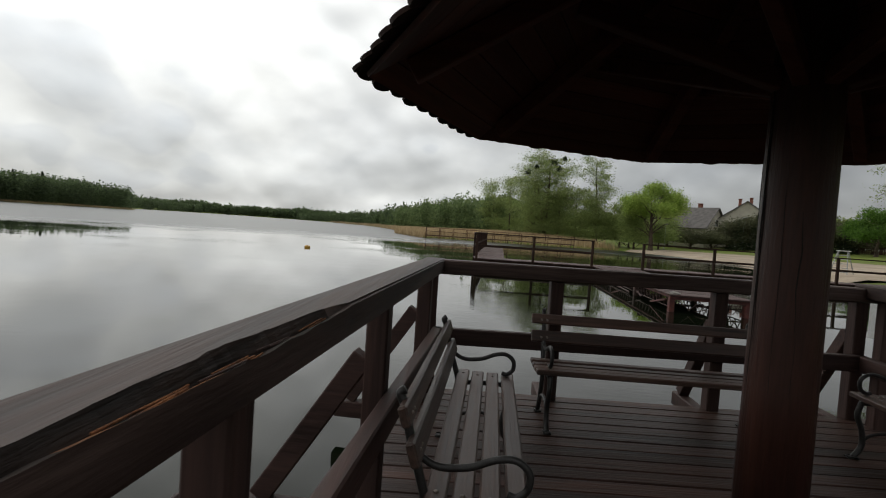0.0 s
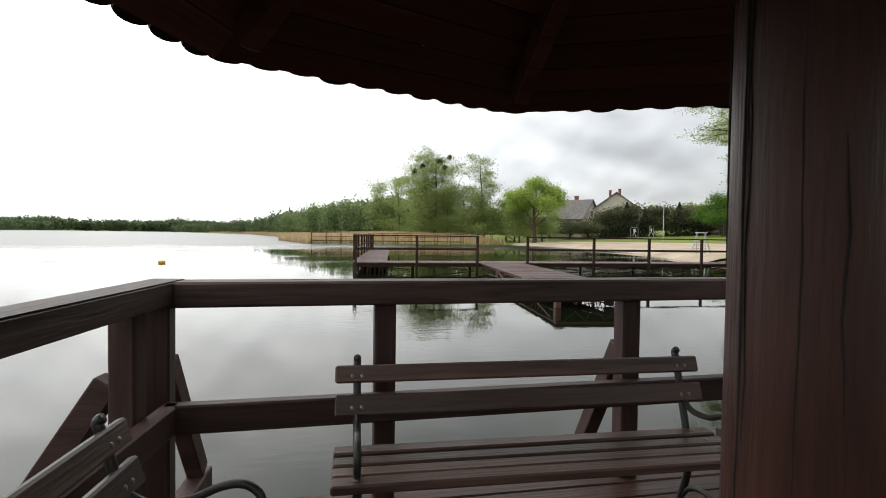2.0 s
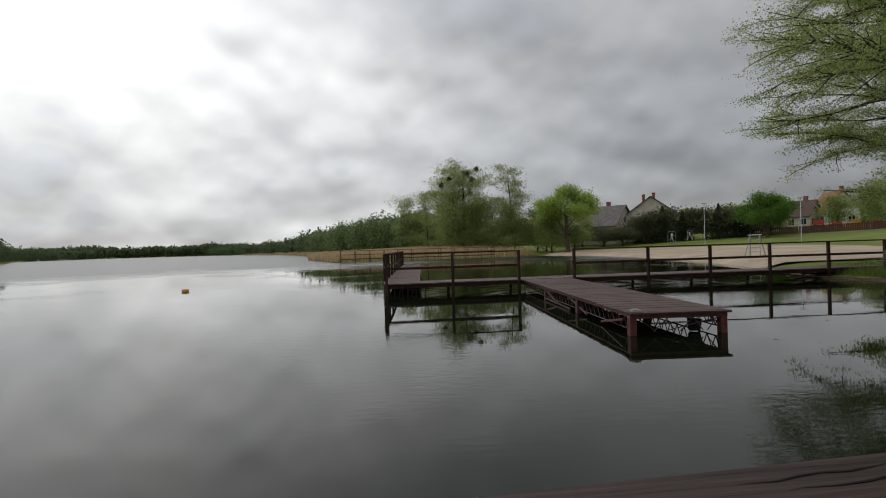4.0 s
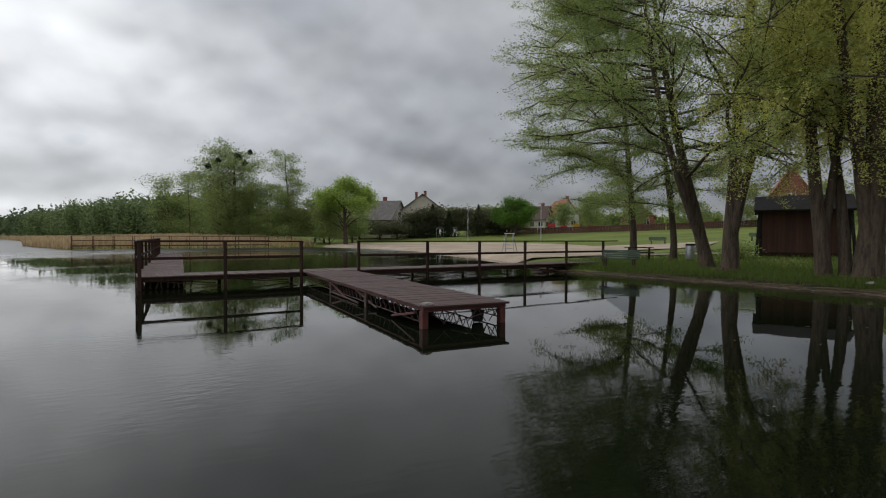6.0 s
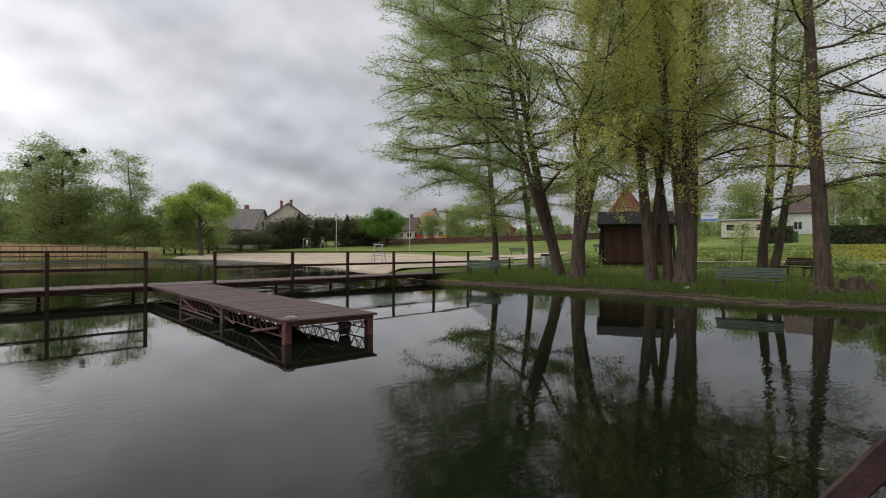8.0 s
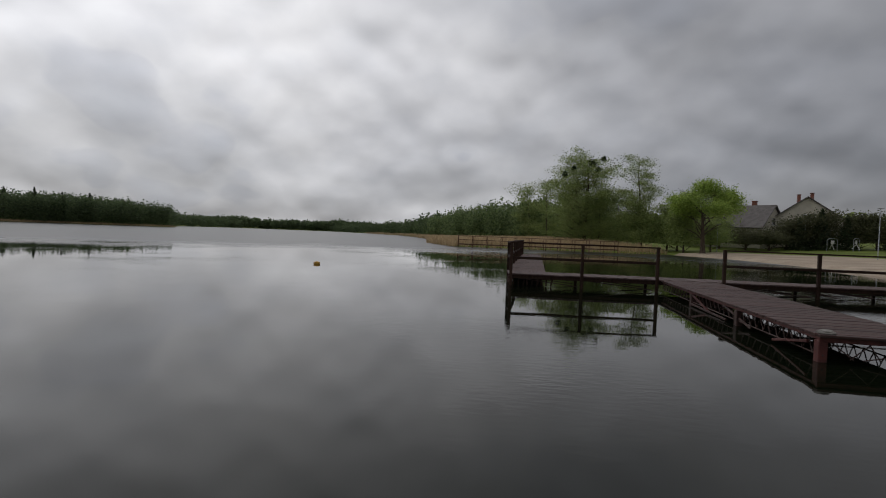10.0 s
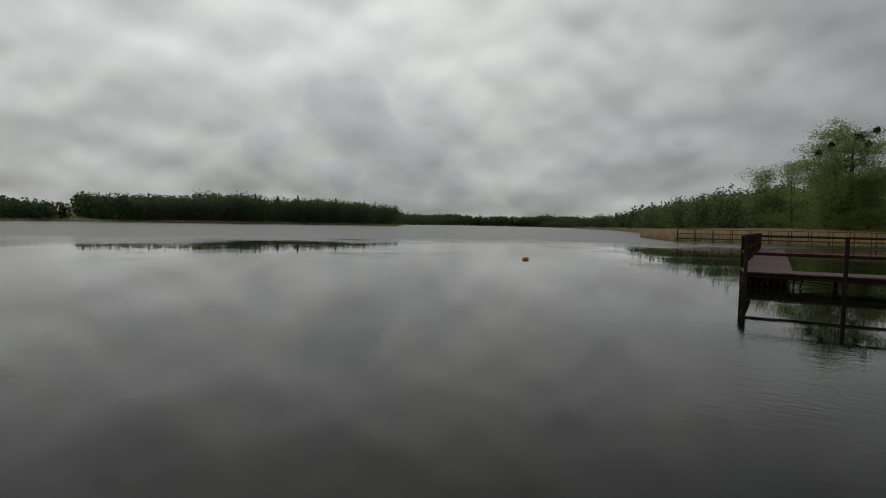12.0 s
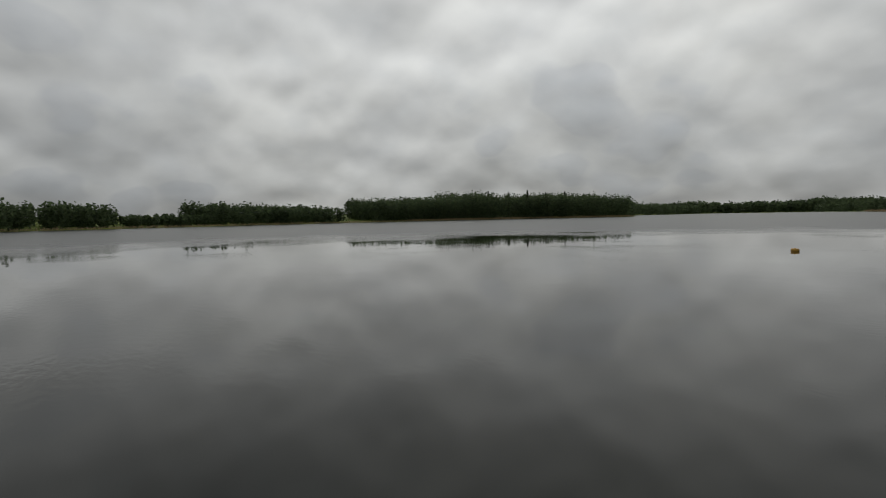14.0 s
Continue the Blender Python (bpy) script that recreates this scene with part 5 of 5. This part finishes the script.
grow_tree("birch_tree", (76.8, 9.3), 11, 0.2, 62, "drooping pale green birch behind the hedge", green_dull, 11000, 0.3, spread=4.0, clear=0.12, limbs=22, rise=0.2, strands=500)
grow_tree("ash_tree", (98.4, 91.5), 9, 0.25, 63, "nearly bare tree beside the red roofed house", green_dull, 1500, 0.3, spread=4.2, clear=0.2, limbs=24, rise=0.5)
for i, (x, y, h) in enumerate(((74, 92, 6), (88, 84, 6.5), (92, 76, 6), (96, 66, 7), (99, 58, 7.5), (100, 44, 7), (98, 38, 8), (104, 31, 8.5), (97, 15.5, 7.0), (99, 9.5, 8.5), (101, 27, 7.5), (92, 96, 6), (108, 40, 9), (72, 99, 5.5), (40, 112, 7), (43, 106, 5.5))):
    grow_tree("garden_tree", (x, y), h, 0.2, 160 + i, "leafy green garden tree in the village", green_dull, 5200, 0.32, dome=True, spread=h * 0.40, clear=0.12, limbs=14, rise=0.45, fuzz=0.6, group="garden trees")


def clipped_hedge(a, b, h, w, seed):
    rng = np.random.default_rng(seed)
    a, b = np.array(a, float), np.array(b, float)
    ln = np.linalg.norm(b - a)
    d = (b - a) / ln
    nrm = np.array([-d[1], d[0]])
    k = int(ln * 420)
    u, f = rng.uniform(0, ln, k), rng.integers(0, 3, k)
    off = np.where(f == 0, -w / 2, np.where(f == 1, w / 2, rng.uniform(-w / 2, w / 2, k))) + rng.normal(0, 0.06, k)
    zz = np.where(f == 2, h, rng.uniform(0.05, h, k)) + rng.normal(0, 0.05, k)
    p = a + d * u[:, None] + nrm * off[:, None]
    c = np.column_stack([p, ground_height(p[:, 0], p[:, 1]) + zz])
    top = thing("hedge", "long clipped dark green hedge across the lawn", "hedge")
    part("leaves", quads_mesh("leaves", leaf_corners(rng, c, 0.26, ratio=0.7), green_dark), None, top)
    g = Geo()
    n = 14
    for i in range(n):
        q0, q1 = a + d * ln * i / n, a + d * ln * (i + 1) / n
        m = (q0 + q1) / 2
        g.box(pose(m[0], m[1], float(ground_height(m[0], m[1])) + h / 2 - 0.05, 0, 0, math.degrees(math.atan2(d[1], d[0]))), ln / n, w - 0.15, h - 0.1, 0.05)
    part("hedge_core", g, bark, top)


clipped_hedge((66.5, 13.4), (66.8, -6), 1.75, 1.0, 71)
clipped_hedge((69.6, 19.4), (70.0, 17.0), 1.75, 1.0, 72)


def lamp_post(x, y, h):
    top = thing("street_lamp", "slim grey lamp post with a flat lamp head", "lamp", "park lamps", m=pose(x, y, float(ground_height(x, y)) - 0.05))
    part("pole", Geo().tube([(0, 0, 0), (0, 0, 0.3), (0, 0, 0.35), (0, 0, h)], [0.07, 0.07, 0.045, 0.032], 10), grey_metal, top, smooth=True)
    part("lamp_head", Geo().box(pose(0.0, 0, h + 0.04), 0.75, 0.22, 0.08, 0.02), grey_metal, top)


for x, y, h in ((55.0, 100.8, 5.4), (47.7, 56.3, 5.4), (88.4, 15.2, 5.0), (37.3, 93.3, 4.6), (45.6, 70.1, 6.1)):
    lamp_post(x, y, h)

fence = thing("fence", "brown wooden garden fence along the village", "fence")
slat_mesh = Geo().box(Matrix(), 0.14, 0.025, 1.3, 0.006).mesh("slat", shed_wood)
F = [Vector(p) for p in ((70, 95, 0), (76.5, 88.2, 0), (93.2, 69, 0), (102.2, 53.3, 0))]
for a, b in zip(F[:-1], F[1:]):
    ln, d = (b - a).length, (b - a).normalized()
    ang = math.degrees(math.atan2(d.y, d.x))
    for i in range(int(ln / 0.30)):
        p = a + d * (0.30 * i)
        part("slat", slat_mesh, None, fence, m=pose(p.x, p.y, float(ground_height(p.x, p.y)) + 0.65, 0, 0, ang) @ Matrix.Diagonal((1.9, 1, 1, 1)))
    for z in (0.35, 1.0):
        pa, pb = a.copy(), b.copy()
        pa.z, pb.z = float(ground_height(a.x, a.y)) + z, float(ground_height(b.x, b.y)) + z
        part("rail", Geo().beam(pa, pb, 0.06, 0.1), shed_wood, fence)


# ---- park things on the bank ----
def slat_bench(name, label, m, mat, length=1.9, high=0.85):
    b0 = thing(name, label, "bench", m=m)
    for i in range(4):
        part("seat_slat", Geo().box(pose(0, -0.18 + 0.11 * i, 0.44), length, 0.09, 0.035, 0.006), mat, b0)
    for i in range(4):
        part("back_slat", Geo().box(pose(0, 0.26 + 0.035 * i, 0.50 + (high - 0.50) * (i + 0.5) / 4, -18), length, 0.03, 0.075, 0.006), mat, b0)
    for x in (-length * 0.38, length * 0.38):
        part("leg", Geo().beam((x, -0.17, 0.0), (x, -0.17, 0.42), 0.06, 0.06, up=(1, 0, 0)), rust, b0)
        part("leg", Geo().beam((x, 0.22, 0.0), (x, 0.22, 0.42), 0.06, 0.06, up=(1, 0, 0)), rust, b0)
        part("back_support", Geo().beam((x, 0.24, 0.38), (x, 0.42, high), 0.05, 0.05, up=(1, 0, 0)), rust, b0)
        part("seat_support", Geo().beam((x, -0.22, 0.40), (x, 0.26, 0.40), 0.05, 0.05), rust, b0)
    return b0


def on_ground(x, y, turn, dz=0.0):
    return pose(x, y, float(ground_height(x, y)) + dz, 0, 0, turn)


slat_bench("park_bench", "faded green slatted bench on the lake bank", on_ground(20.45, 10.05, -80), green_paint, 2.0)
slat_bench("park_bench", "faded green slatted bench beside the pier end", on_ground(20.75, 21.8, -66), green_paint, 1.75)
slat_bench("park_bench", "dark brown slatted bench between two alders", on_ground(28.7, 10.1, -128), pier_post, 1.7)
slat_bench("park_bench", "green bench on the open park lawn", on_ground(49.8, 40.3, -45), green_paint, 1.8)
slat_bench("park_bench", "green bench on the open park lawn", on_ground(56, 33, -50), green_paint, 1.8)

table = thing("picnic_table", "dark wooden picnic table with attached benches", "table", m=on_ground(26.3, 24.9, -55))
for i in range(5):
    part("top_board", Geo().box(pose(0, -0.30 + 0.15 * i, 0.74), 1.6, 0.14, 0.04, 0.006), pier_post, table)
for s in (-1, 1):
    for i in range(2):
        part("seat_board", Geo().box(pose(0, s * (0.62 + 0.13 * i), 0.45), 1.6, 0.12, 0.04, 0.006), pier_post, table)
for x in (-0.55, 0.55):
    for s in (-1, 1):
        part("leg", Geo().beam((x, s * 0.62, 0), (x, s * 0.18, 0.71), 0.05, 0.10, up=(1, 0, 0)), pier_post, table)
    part("cross_beam", Geo().beam((x, -0.8, 0.40), (x, 0.8, 0.40), 0.05, 0.09), pier_post, table)

bin_ = thing("litter_bin", "round grey metal litter bin on the grass", "bin", m=on_ground(27.0, 22.16, 0))
part("body", Geo().tube([(0, 0, 0.06), (0, 0, 0.1), (0, 0, 0.82), (0, 0, 0.84)], [0.20, 0.22, 0.22, 0.21], 20), grey_metal, bin_, smooth=True)
part("rim", Geo().tube([(0, 0, 0.84), (0, 0, 0.92), (0, 0, 0.94)], [0.25, 0.25, 0.20], 20), felt, bin_, "black rim", smooth=True)
part("post", Geo().tube([(0, 0.26, 0), (0, 0.26, 0.9)], 0.03, 8), grey_metal, bin_, smooth=True)

# brown shelter with a wide felt roof; its wall looks to the lake
shed = thing("shed", "red-brown wooden park shelter with dark felt roof", "shed", m=on_ground(34.0, 19.7, -63.6) @ Matrix.Scale(1.18, 4))
for i in range(24):
    part("wall_board", Geo().box(pose(-1.65 + 0.144 * i, 0.0, 1.22), 0.135, 0.03, 2.05, 0.005), shed_wood, shed)
for i in range(14):
    part("wall_board", Geo().box(pose(1.70, 0.08 + 0.144 * i, 1.22, 0, 0, 90), 0.135, 0.03, 2.05, 0.005), shed_wood, shed)
    part("wall_board", Geo().box(pose(-1.74, 0.08 + 0.144 * i, 1.22, 0, 0, 90), 0.135, 0.03, 2.05, 0.005), shed_wood, shed)
part("back_wall", Geo().box(pose(0, 2.05, 1.22), 3.4, 0.04, 2.05, 0.005), shed_wood, shed)
part("roof", Geo().box(pose(0, 0.25, 2.62, 24), 4.1, 1.95, 0.12, 0.02), felt, shed, "dark felt roof")
part("roof", Geo().box(pose(0, 1.95, 2.62, -24), 4.1, 1.95, 0.12, 0.02), felt, shed, "dark felt roof")
for x in (-1.95, 1.95):
    part("leg", Geo().beam((x * 0.99, -0.75, 0.0), (x * 0.93, -0.35, 2.25), 0.13, 0.13, up=(1, 0, 0)), felt, shed)
    part("leg", Geo().beam((x * 0.9, -0.35, 0.0), (x * 0.9, -0.30, 2.25), 0.13, 0.13, up=(1, 0, 0)), felt, shed)
part("floor_beam", Geo().box(pose(0, 1.0, 0.09), 3.5, 2.2, 0.2, 0.02), pier_post, shed)

# roots, stump and stones at the water
for i, (x, y, s) in enumerate(((22.05, 7.45, 0.36), (22.45, 7.05, 0.24))):
    g = Geo().tube([(0, 0, -0.1), (0, 0, 0.1), (0.02, 0, 0.5 * s / 0.4), (0.03, 0.02, 0.52 * s / 0.4)], [s * 1.2, s, s * 0.8, s * 0.6], 14)
    for v in range(len(g.v)):
        p = Vector(g.v[v])
        g.v[v] = tuple(p * (1 + 0.22 * noise.noise(p * 5 + Vector((i * 3, 0, 0)))))
    tagged(part("tree_stump", g, bark, None, m=on_ground(x, y, i * 40)), "weathered mossy tree stump on the bank", "stump", "stumps on the bank")
for i, (x, y, s) in enumerate(((24.3, 6.2, 0.42), (23.9, 5.7, 0.2), (21.0, 5.0, 0.18), (20.4, 12.0, 0.15))):
    tagged(part("stone", rock_mesh(5 + i, s, s * 0.75, s * 0.5), None, None, m=on_ground(x, y, 30 * i, 0.05)), "pale grey boulder lying in the grass", "stone", "stones on the bank")
rng = np.random.default_rng(90)
for i, (bx, by) in enumerate(((21.43, 8.11), (24.35, 3.45), (21.98, 12.63), (21.85, 17.15))):
    for k in range(7):
        ang = rng.uniform(0, 6.28)
        ln = rng.uniform(0.6, 1.3)
        pts = []
        for j in range(6):
            px, py = bx + math.cos(ang + 0.15 * j) * (0.15 + ln * j / 5), by + math.sin(ang + 0.15 * j) * (0.15 + ln * j / 5)
            pts.append((px, py, max(-0.2, float(ground_height(px, py))) + 0.28 * (1 - j / 5) ** 2 - 0.02))
        root = tagged(part("tree_root", Geo().tube(pts, [0.10, 0.085, 0.07, 0.055, 0.04, 0.02], 7), bark, None, smooth=True), "gnarled bare tree root running into the bank", "root", "bare roots")

for x, y, h in ((45.2, 6.3, 2.6), (41.8, 15.4, 2.6), (52, 24, 2.2), (47, 20, 2.2)):
    grow_tree("sapling", (x, y), h, 0.035, int(x * 10), "young staked lawn tree with small crown", green_alder, 900, 0.14, spread=0.55, clear=0.5, limbs=10, rise=0.6, fuzz=0.18, group="young lawn trees")


def bush(x, y, r, seed, mat=None, label="low green shrub on the lawn"):
    rng = np.random.default_rng(seed)
    c = rng.normal(0, 1, (700, 3)) * (r * 0.5, r * 0.5, r * 0.35) + (0, 0, r * 0.5)
    c = c[c[:, 2] > 0.02]
    top = thing("shrub", label, "shrub", "lawn shrubs", m=on_ground(x, y, 0))
    part("leaves", quads_mesh("leaves", leaf_corners(rng, c, 0.14), mat or green_alder), None, top)
    g = Geo()
    for k in range(5):
        a = k * 1.26
        g.tube([(0, 0, -0.02), (0.2 * r * math.cos(a), 0.2 * r * math.sin(a), 0.4 * r), (0.5 * r * math.cos(a), 0.5 * r * math.sin(a), 0.8 * r)], [0.02, 0.014, 0.005], 5)
    part("stems", g, bark, top)


for i, (x, y, r) in enumerate(((36, 9.2, 0.7), (38, 13.2, 0.5), (41, 16.5, 0.5), (30.5, 21.3, 0.8), (45, 12.5, 0.6), (33.5, 8.0, 0.5))):
    bush(x, y, r, 200 + i)

# white lookout ladder on the beach
ladder = thing("lifeguard_ladder", "white metal lifeguard ladder seat on the beach", "ladder", m=on_ground(27.2, 37.8, -55))
for x in (-0.35, 0.35):
    part("rail", Geo().tube([(x * 1.5, -0.55, 0), (x * 0.8, 0, 1.7)], 0.034, 8), grey_metal, ladder)
    part("back_leg", Geo().tube([(x * 1.5, 0.7, 0), (x * 0.8, 0.1, 1.7)], 0.034, 8), grey_metal, ladder)
for i in range(5):
    t = 0.15 + 0.17 * i
    part("rung", Geo().tube([(-0.35 * (1.5 - 0.7 * t), -0.55 * (1 - t), 1.7 * t), (0.35 * (1.5 - 0.7 * t), -0.55 * (1 - t), 1.7 * t)], 0.026, 6), grey_metal, ladder)
part("seat", Geo().box(pose(0, 0.08, 1.72), 0.75, 0.45, 0.05, 0.01), white_metal, ladder)

# outdoor training frames, notice, playground
for i, (x, y) in enumerate(((56.6, 96.0), (59.2, 94.3))):
    fit = thing("training_frame", "white outdoor training frame on the grass", "exercise frame", "training frames", m=on_ground(x, y, 30 * i))
    part("upright", Geo().tube([(-0.8, 0, 0), (-0.8, 0, 1.9), (-0.5, 0, 2.1), (0.5, 0, 2.1), (0.8, 0, 1.9), (0.8, 0, 0)], 0.045, 8), grey_metal, fit)
    part("pedal_arm", Geo().tube([(0, -0.5, 0.3), (0, 0, 1.2), (0, 0.6, 0.4)], 0.05, 8), white_metal, fit)
    part("panel", Geo().box(pose(0.1, 0.1, 1.5), 0.5, 0.06, 0.6, 0.02), white_metal, fit)
for i, (x, y, mat, h) in enumerate(((81.5, 89.5, red_paint, 2.2), (83, 87.5, red_paint, 1.6), (84.6, 85.4, yellow_paint, 2.0), (86.4, 83.2, red_paint, 1.5), (87.6, 81.6, yellow_paint, 1.4))):
    play = thing("play_frame", "coloured wooden playground frame by the fence", "play equipment", "playground", m=on_ground(x, y, -40 + 12 * i))
    for px in (-0.7, 0.7):
        for py in (-0.6, 0.6):
            part("post", Geo().beam((px, py, 0), (px, py, h), 0.12, 0.12, up=(1, 0, 0)), mat, play)
    part("platform", Geo().box(pose(0, 0, h * 0.5), 1.6, 1.4, 0.1, 0.02), shed_wood, play)
    part("panel", Geo().box(pose(0, -0.66, h * 0.72), 1.3, 0.05, h * 0.35, 0.01), mat, play)
    part("slide", Geo().beam((0.7, 0, h * 0.5), (2.2, 0, 0.1), 0.5, 0.06), mat, play)

sign = thing("notice_board", "white and blue notice board on two posts", "sign", m=on_ground(95, 33, -70))
for x in (-1.0, 1.0):
    part("post", Geo().tube([(x, 0, 0), (x, 0, 3.4)], 0.05, 8), grey_metal, sign)
part("board", Geo().box(pose(0, 0, 3.6), 2.6, 0.06, 1.5, 0.01), white_metal, sign)
part("blue_band", Geo().box(pose(0, -0.034, 3.1), 2.5, 0.01, 0.38, 0.003), blue_paint, sign)
for i in range(3):
    part("text_bar", Geo().box(pose(0.1 - 0.15 * i, -0.034, 4.1 - 0.24 * i), 1.9 - 0.3 * i, 0.01, 0.09, 0.003), blue_paint, sign)

kiosk = thing("kiosk", "low beige kiosk with flat roof beyond the lawn", "kiosk", m=on_ground(92, 27, -75))
part("wall", Geo().box(pose(0, 0, 1.3), 6.5, 3.5, 2.6, 0.03), plaster, kiosk)
part("roof", Geo().box(pose(0, 0, 2.75), 7.2, 4.2, 0.25, 0.03), grey_metal, kiosk)
for i in range(3):
    w0 = part("window", Geo().box(pose(-2 + 2 * i, -1.77, 1.6), 1.3, 0.06, 1.1, 0.01), white_metal, kiosk)
    part("pane", Geo().box(pose(-2 + 2 * i, -1.81, 1.6), 1.1, 0.03, 0.9, 0.005), window_glass, w0)
red_board = thing("advertising_panel", "upright red panel beside the kiosk", "panel", m=on_ground(88.8, 23.6, -75))
part("panel", Geo().box(pose(0, 0, 1.5), 1.2, 0.12, 2.6, 0.02), red_paint, red_board)
part("foot", Geo().box(pose(0, 0, 0.1), 1.5, 0.5, 0.2, 0.02), grey_metal, red_board)
for i, (x, y) in enumerate(((71.4, 19.1), (72.0, 18.2), (72.4, 17.4))):
    box = thing("recycling_bin", "pale blue green recycling bin at the hedge", "bin", "recycling bins", m=on_ground(x, y, 15 * i))
    part("body", Geo().box(pose(0, 0, 0.6), 0.8, 0.8, 1.2, 0.06), green_paint if i else blue_paint, box)
    part("lid", Geo().box(pose(0, 0, 1.25), 0.86, 0.86, 0.12, 0.04), grey_metal, box)


# ---- grass, flowers, litter ----
def tufts(name, label, count, seed, pick, h, w, mat, category="grass"):
    rng = np.random.default_rng(seed)
    p = pick(rng, count)
    z = ground_height(p[:, 0], p[:, 1])
    p, z = p[z > 0.04], z[z > 0.04]
    k = len(p)
    a = np.column_stack([p, z - 0.02])
    ang = rng.uniform(0, 6.28, k)
    wd = w * rng.uniform(0.6, 1.4, k)[:, None] * np.column_stack([np.cos(ang), np.sin(ang), 0 * ang])
    hh = h * rng.uniform(0.4, 1.3, k)
    top = a + np.column_stack([rng.normal(0, 0.35, k) * hh, rng.normal(0, 0.35, k) * hh, hh])
    return tagged(new(name, quads_mesh(name, np.stack([a - wd, a + wd, top + wd * 0.2, top - wd * 0.2], 1), mat)), label, category, kind="stuff")


def along_bank(rng, k):
    t = rng.uniform(-3, 26, k)
    edge = np.interp(t, [-6, 4.5, 9, 15.7, 21, 24.5, 29], [22, 20.8, 19.4, 19.9, 19.4, 19.2, 22])
    return np.column_stack([edge + rng.exponential(3.0, k) + 0.3, t])


tufts("grass", "tufts of fresh grass on the lake bank", 60000, 81, along_bank, 0.20, 0.012, grass_blade)
tufts("grass", "short grass blades across the park lawn", 40000, 82, lambda r, k: np.column_stack([r.uniform(24, 62, k), r.uniform(-4, 29, k)]), 0.12, 0.03, grass_blade)
tufts("flowers", "yellow dandelions scattered over the lawn", 2600, 83, lambda r, k: np.column_stack([r.uniform(40, 64, k), r.uniform(-4, 12, k)]) + r.normal(0, 1.5, (k, 2)), 0.16, 0.05, yellow_petal, "flowers")
tufts("flowers", "yellow dandelions scattered over the bank", 260, 84, lambda r, k: np.column_stack([r.uniform(22.5, 33, k), r.uniform(0, 24, k)]), 0.12, 0.03, yellow_petal, "flowers")

rng = np.random.default_rng(85)
g = Geo()
for i in range(560):
    t = rng.uniform(-4, 27)
    edge = float(np.interp(t, [-6, 4.5, 9, 15.7, 21, 24.5, 29], [22, 20.8, 19.4, 19.9, 19.4, 19.2, 22])) + rng.normal(0.05, 0.25)
    ln, a = rng.uniform(0.3, 1.4), math.pi / 2 + rng.normal(0, 0.35)
    z = max(0.0, float(ground_height(edge, t))) + 0.012
    g.tube([(edge, t, z), (edge + ln * 0.5 * math.cos(a), t + ln * 0.5 * math.sin(a), z + rng.uniform(0, 0.03)), (edge + ln * math.cos(a), t + ln * math.sin(a), z)], [0.012, 0.010, 0.005], 4)
tagged(new("reed_litter", g.mesh("reed_litter", straw)), "washed up dead reeds and twigs along the waterline", "litter", kind="stuff")

rng = np.random.default_rng(86)
k = 260
c = np.column_stack([rng.uniform(5.5, 19.0, k), rng.uniform(4.0, 22.0, k), np.full(k, 0.004)])
ang = rng.uniform(0, 6.28, k)
u = np.column_stack([np.cos(ang), np.sin(ang), 0 * ang]) * rng.uniform(0.015, 0.05, (k, 1))
w = np.column_stack([-u[:, 1], u[:, 0], 0 * ang]) * 0.5
tagged(new("floating_leaves", quads_mesh("floating_leaves", np.stack([c - u, c + w, c + u, c - w], 1), straw)), "dead leaves and catkins floating on the still water", "leaves", kind="stuff")
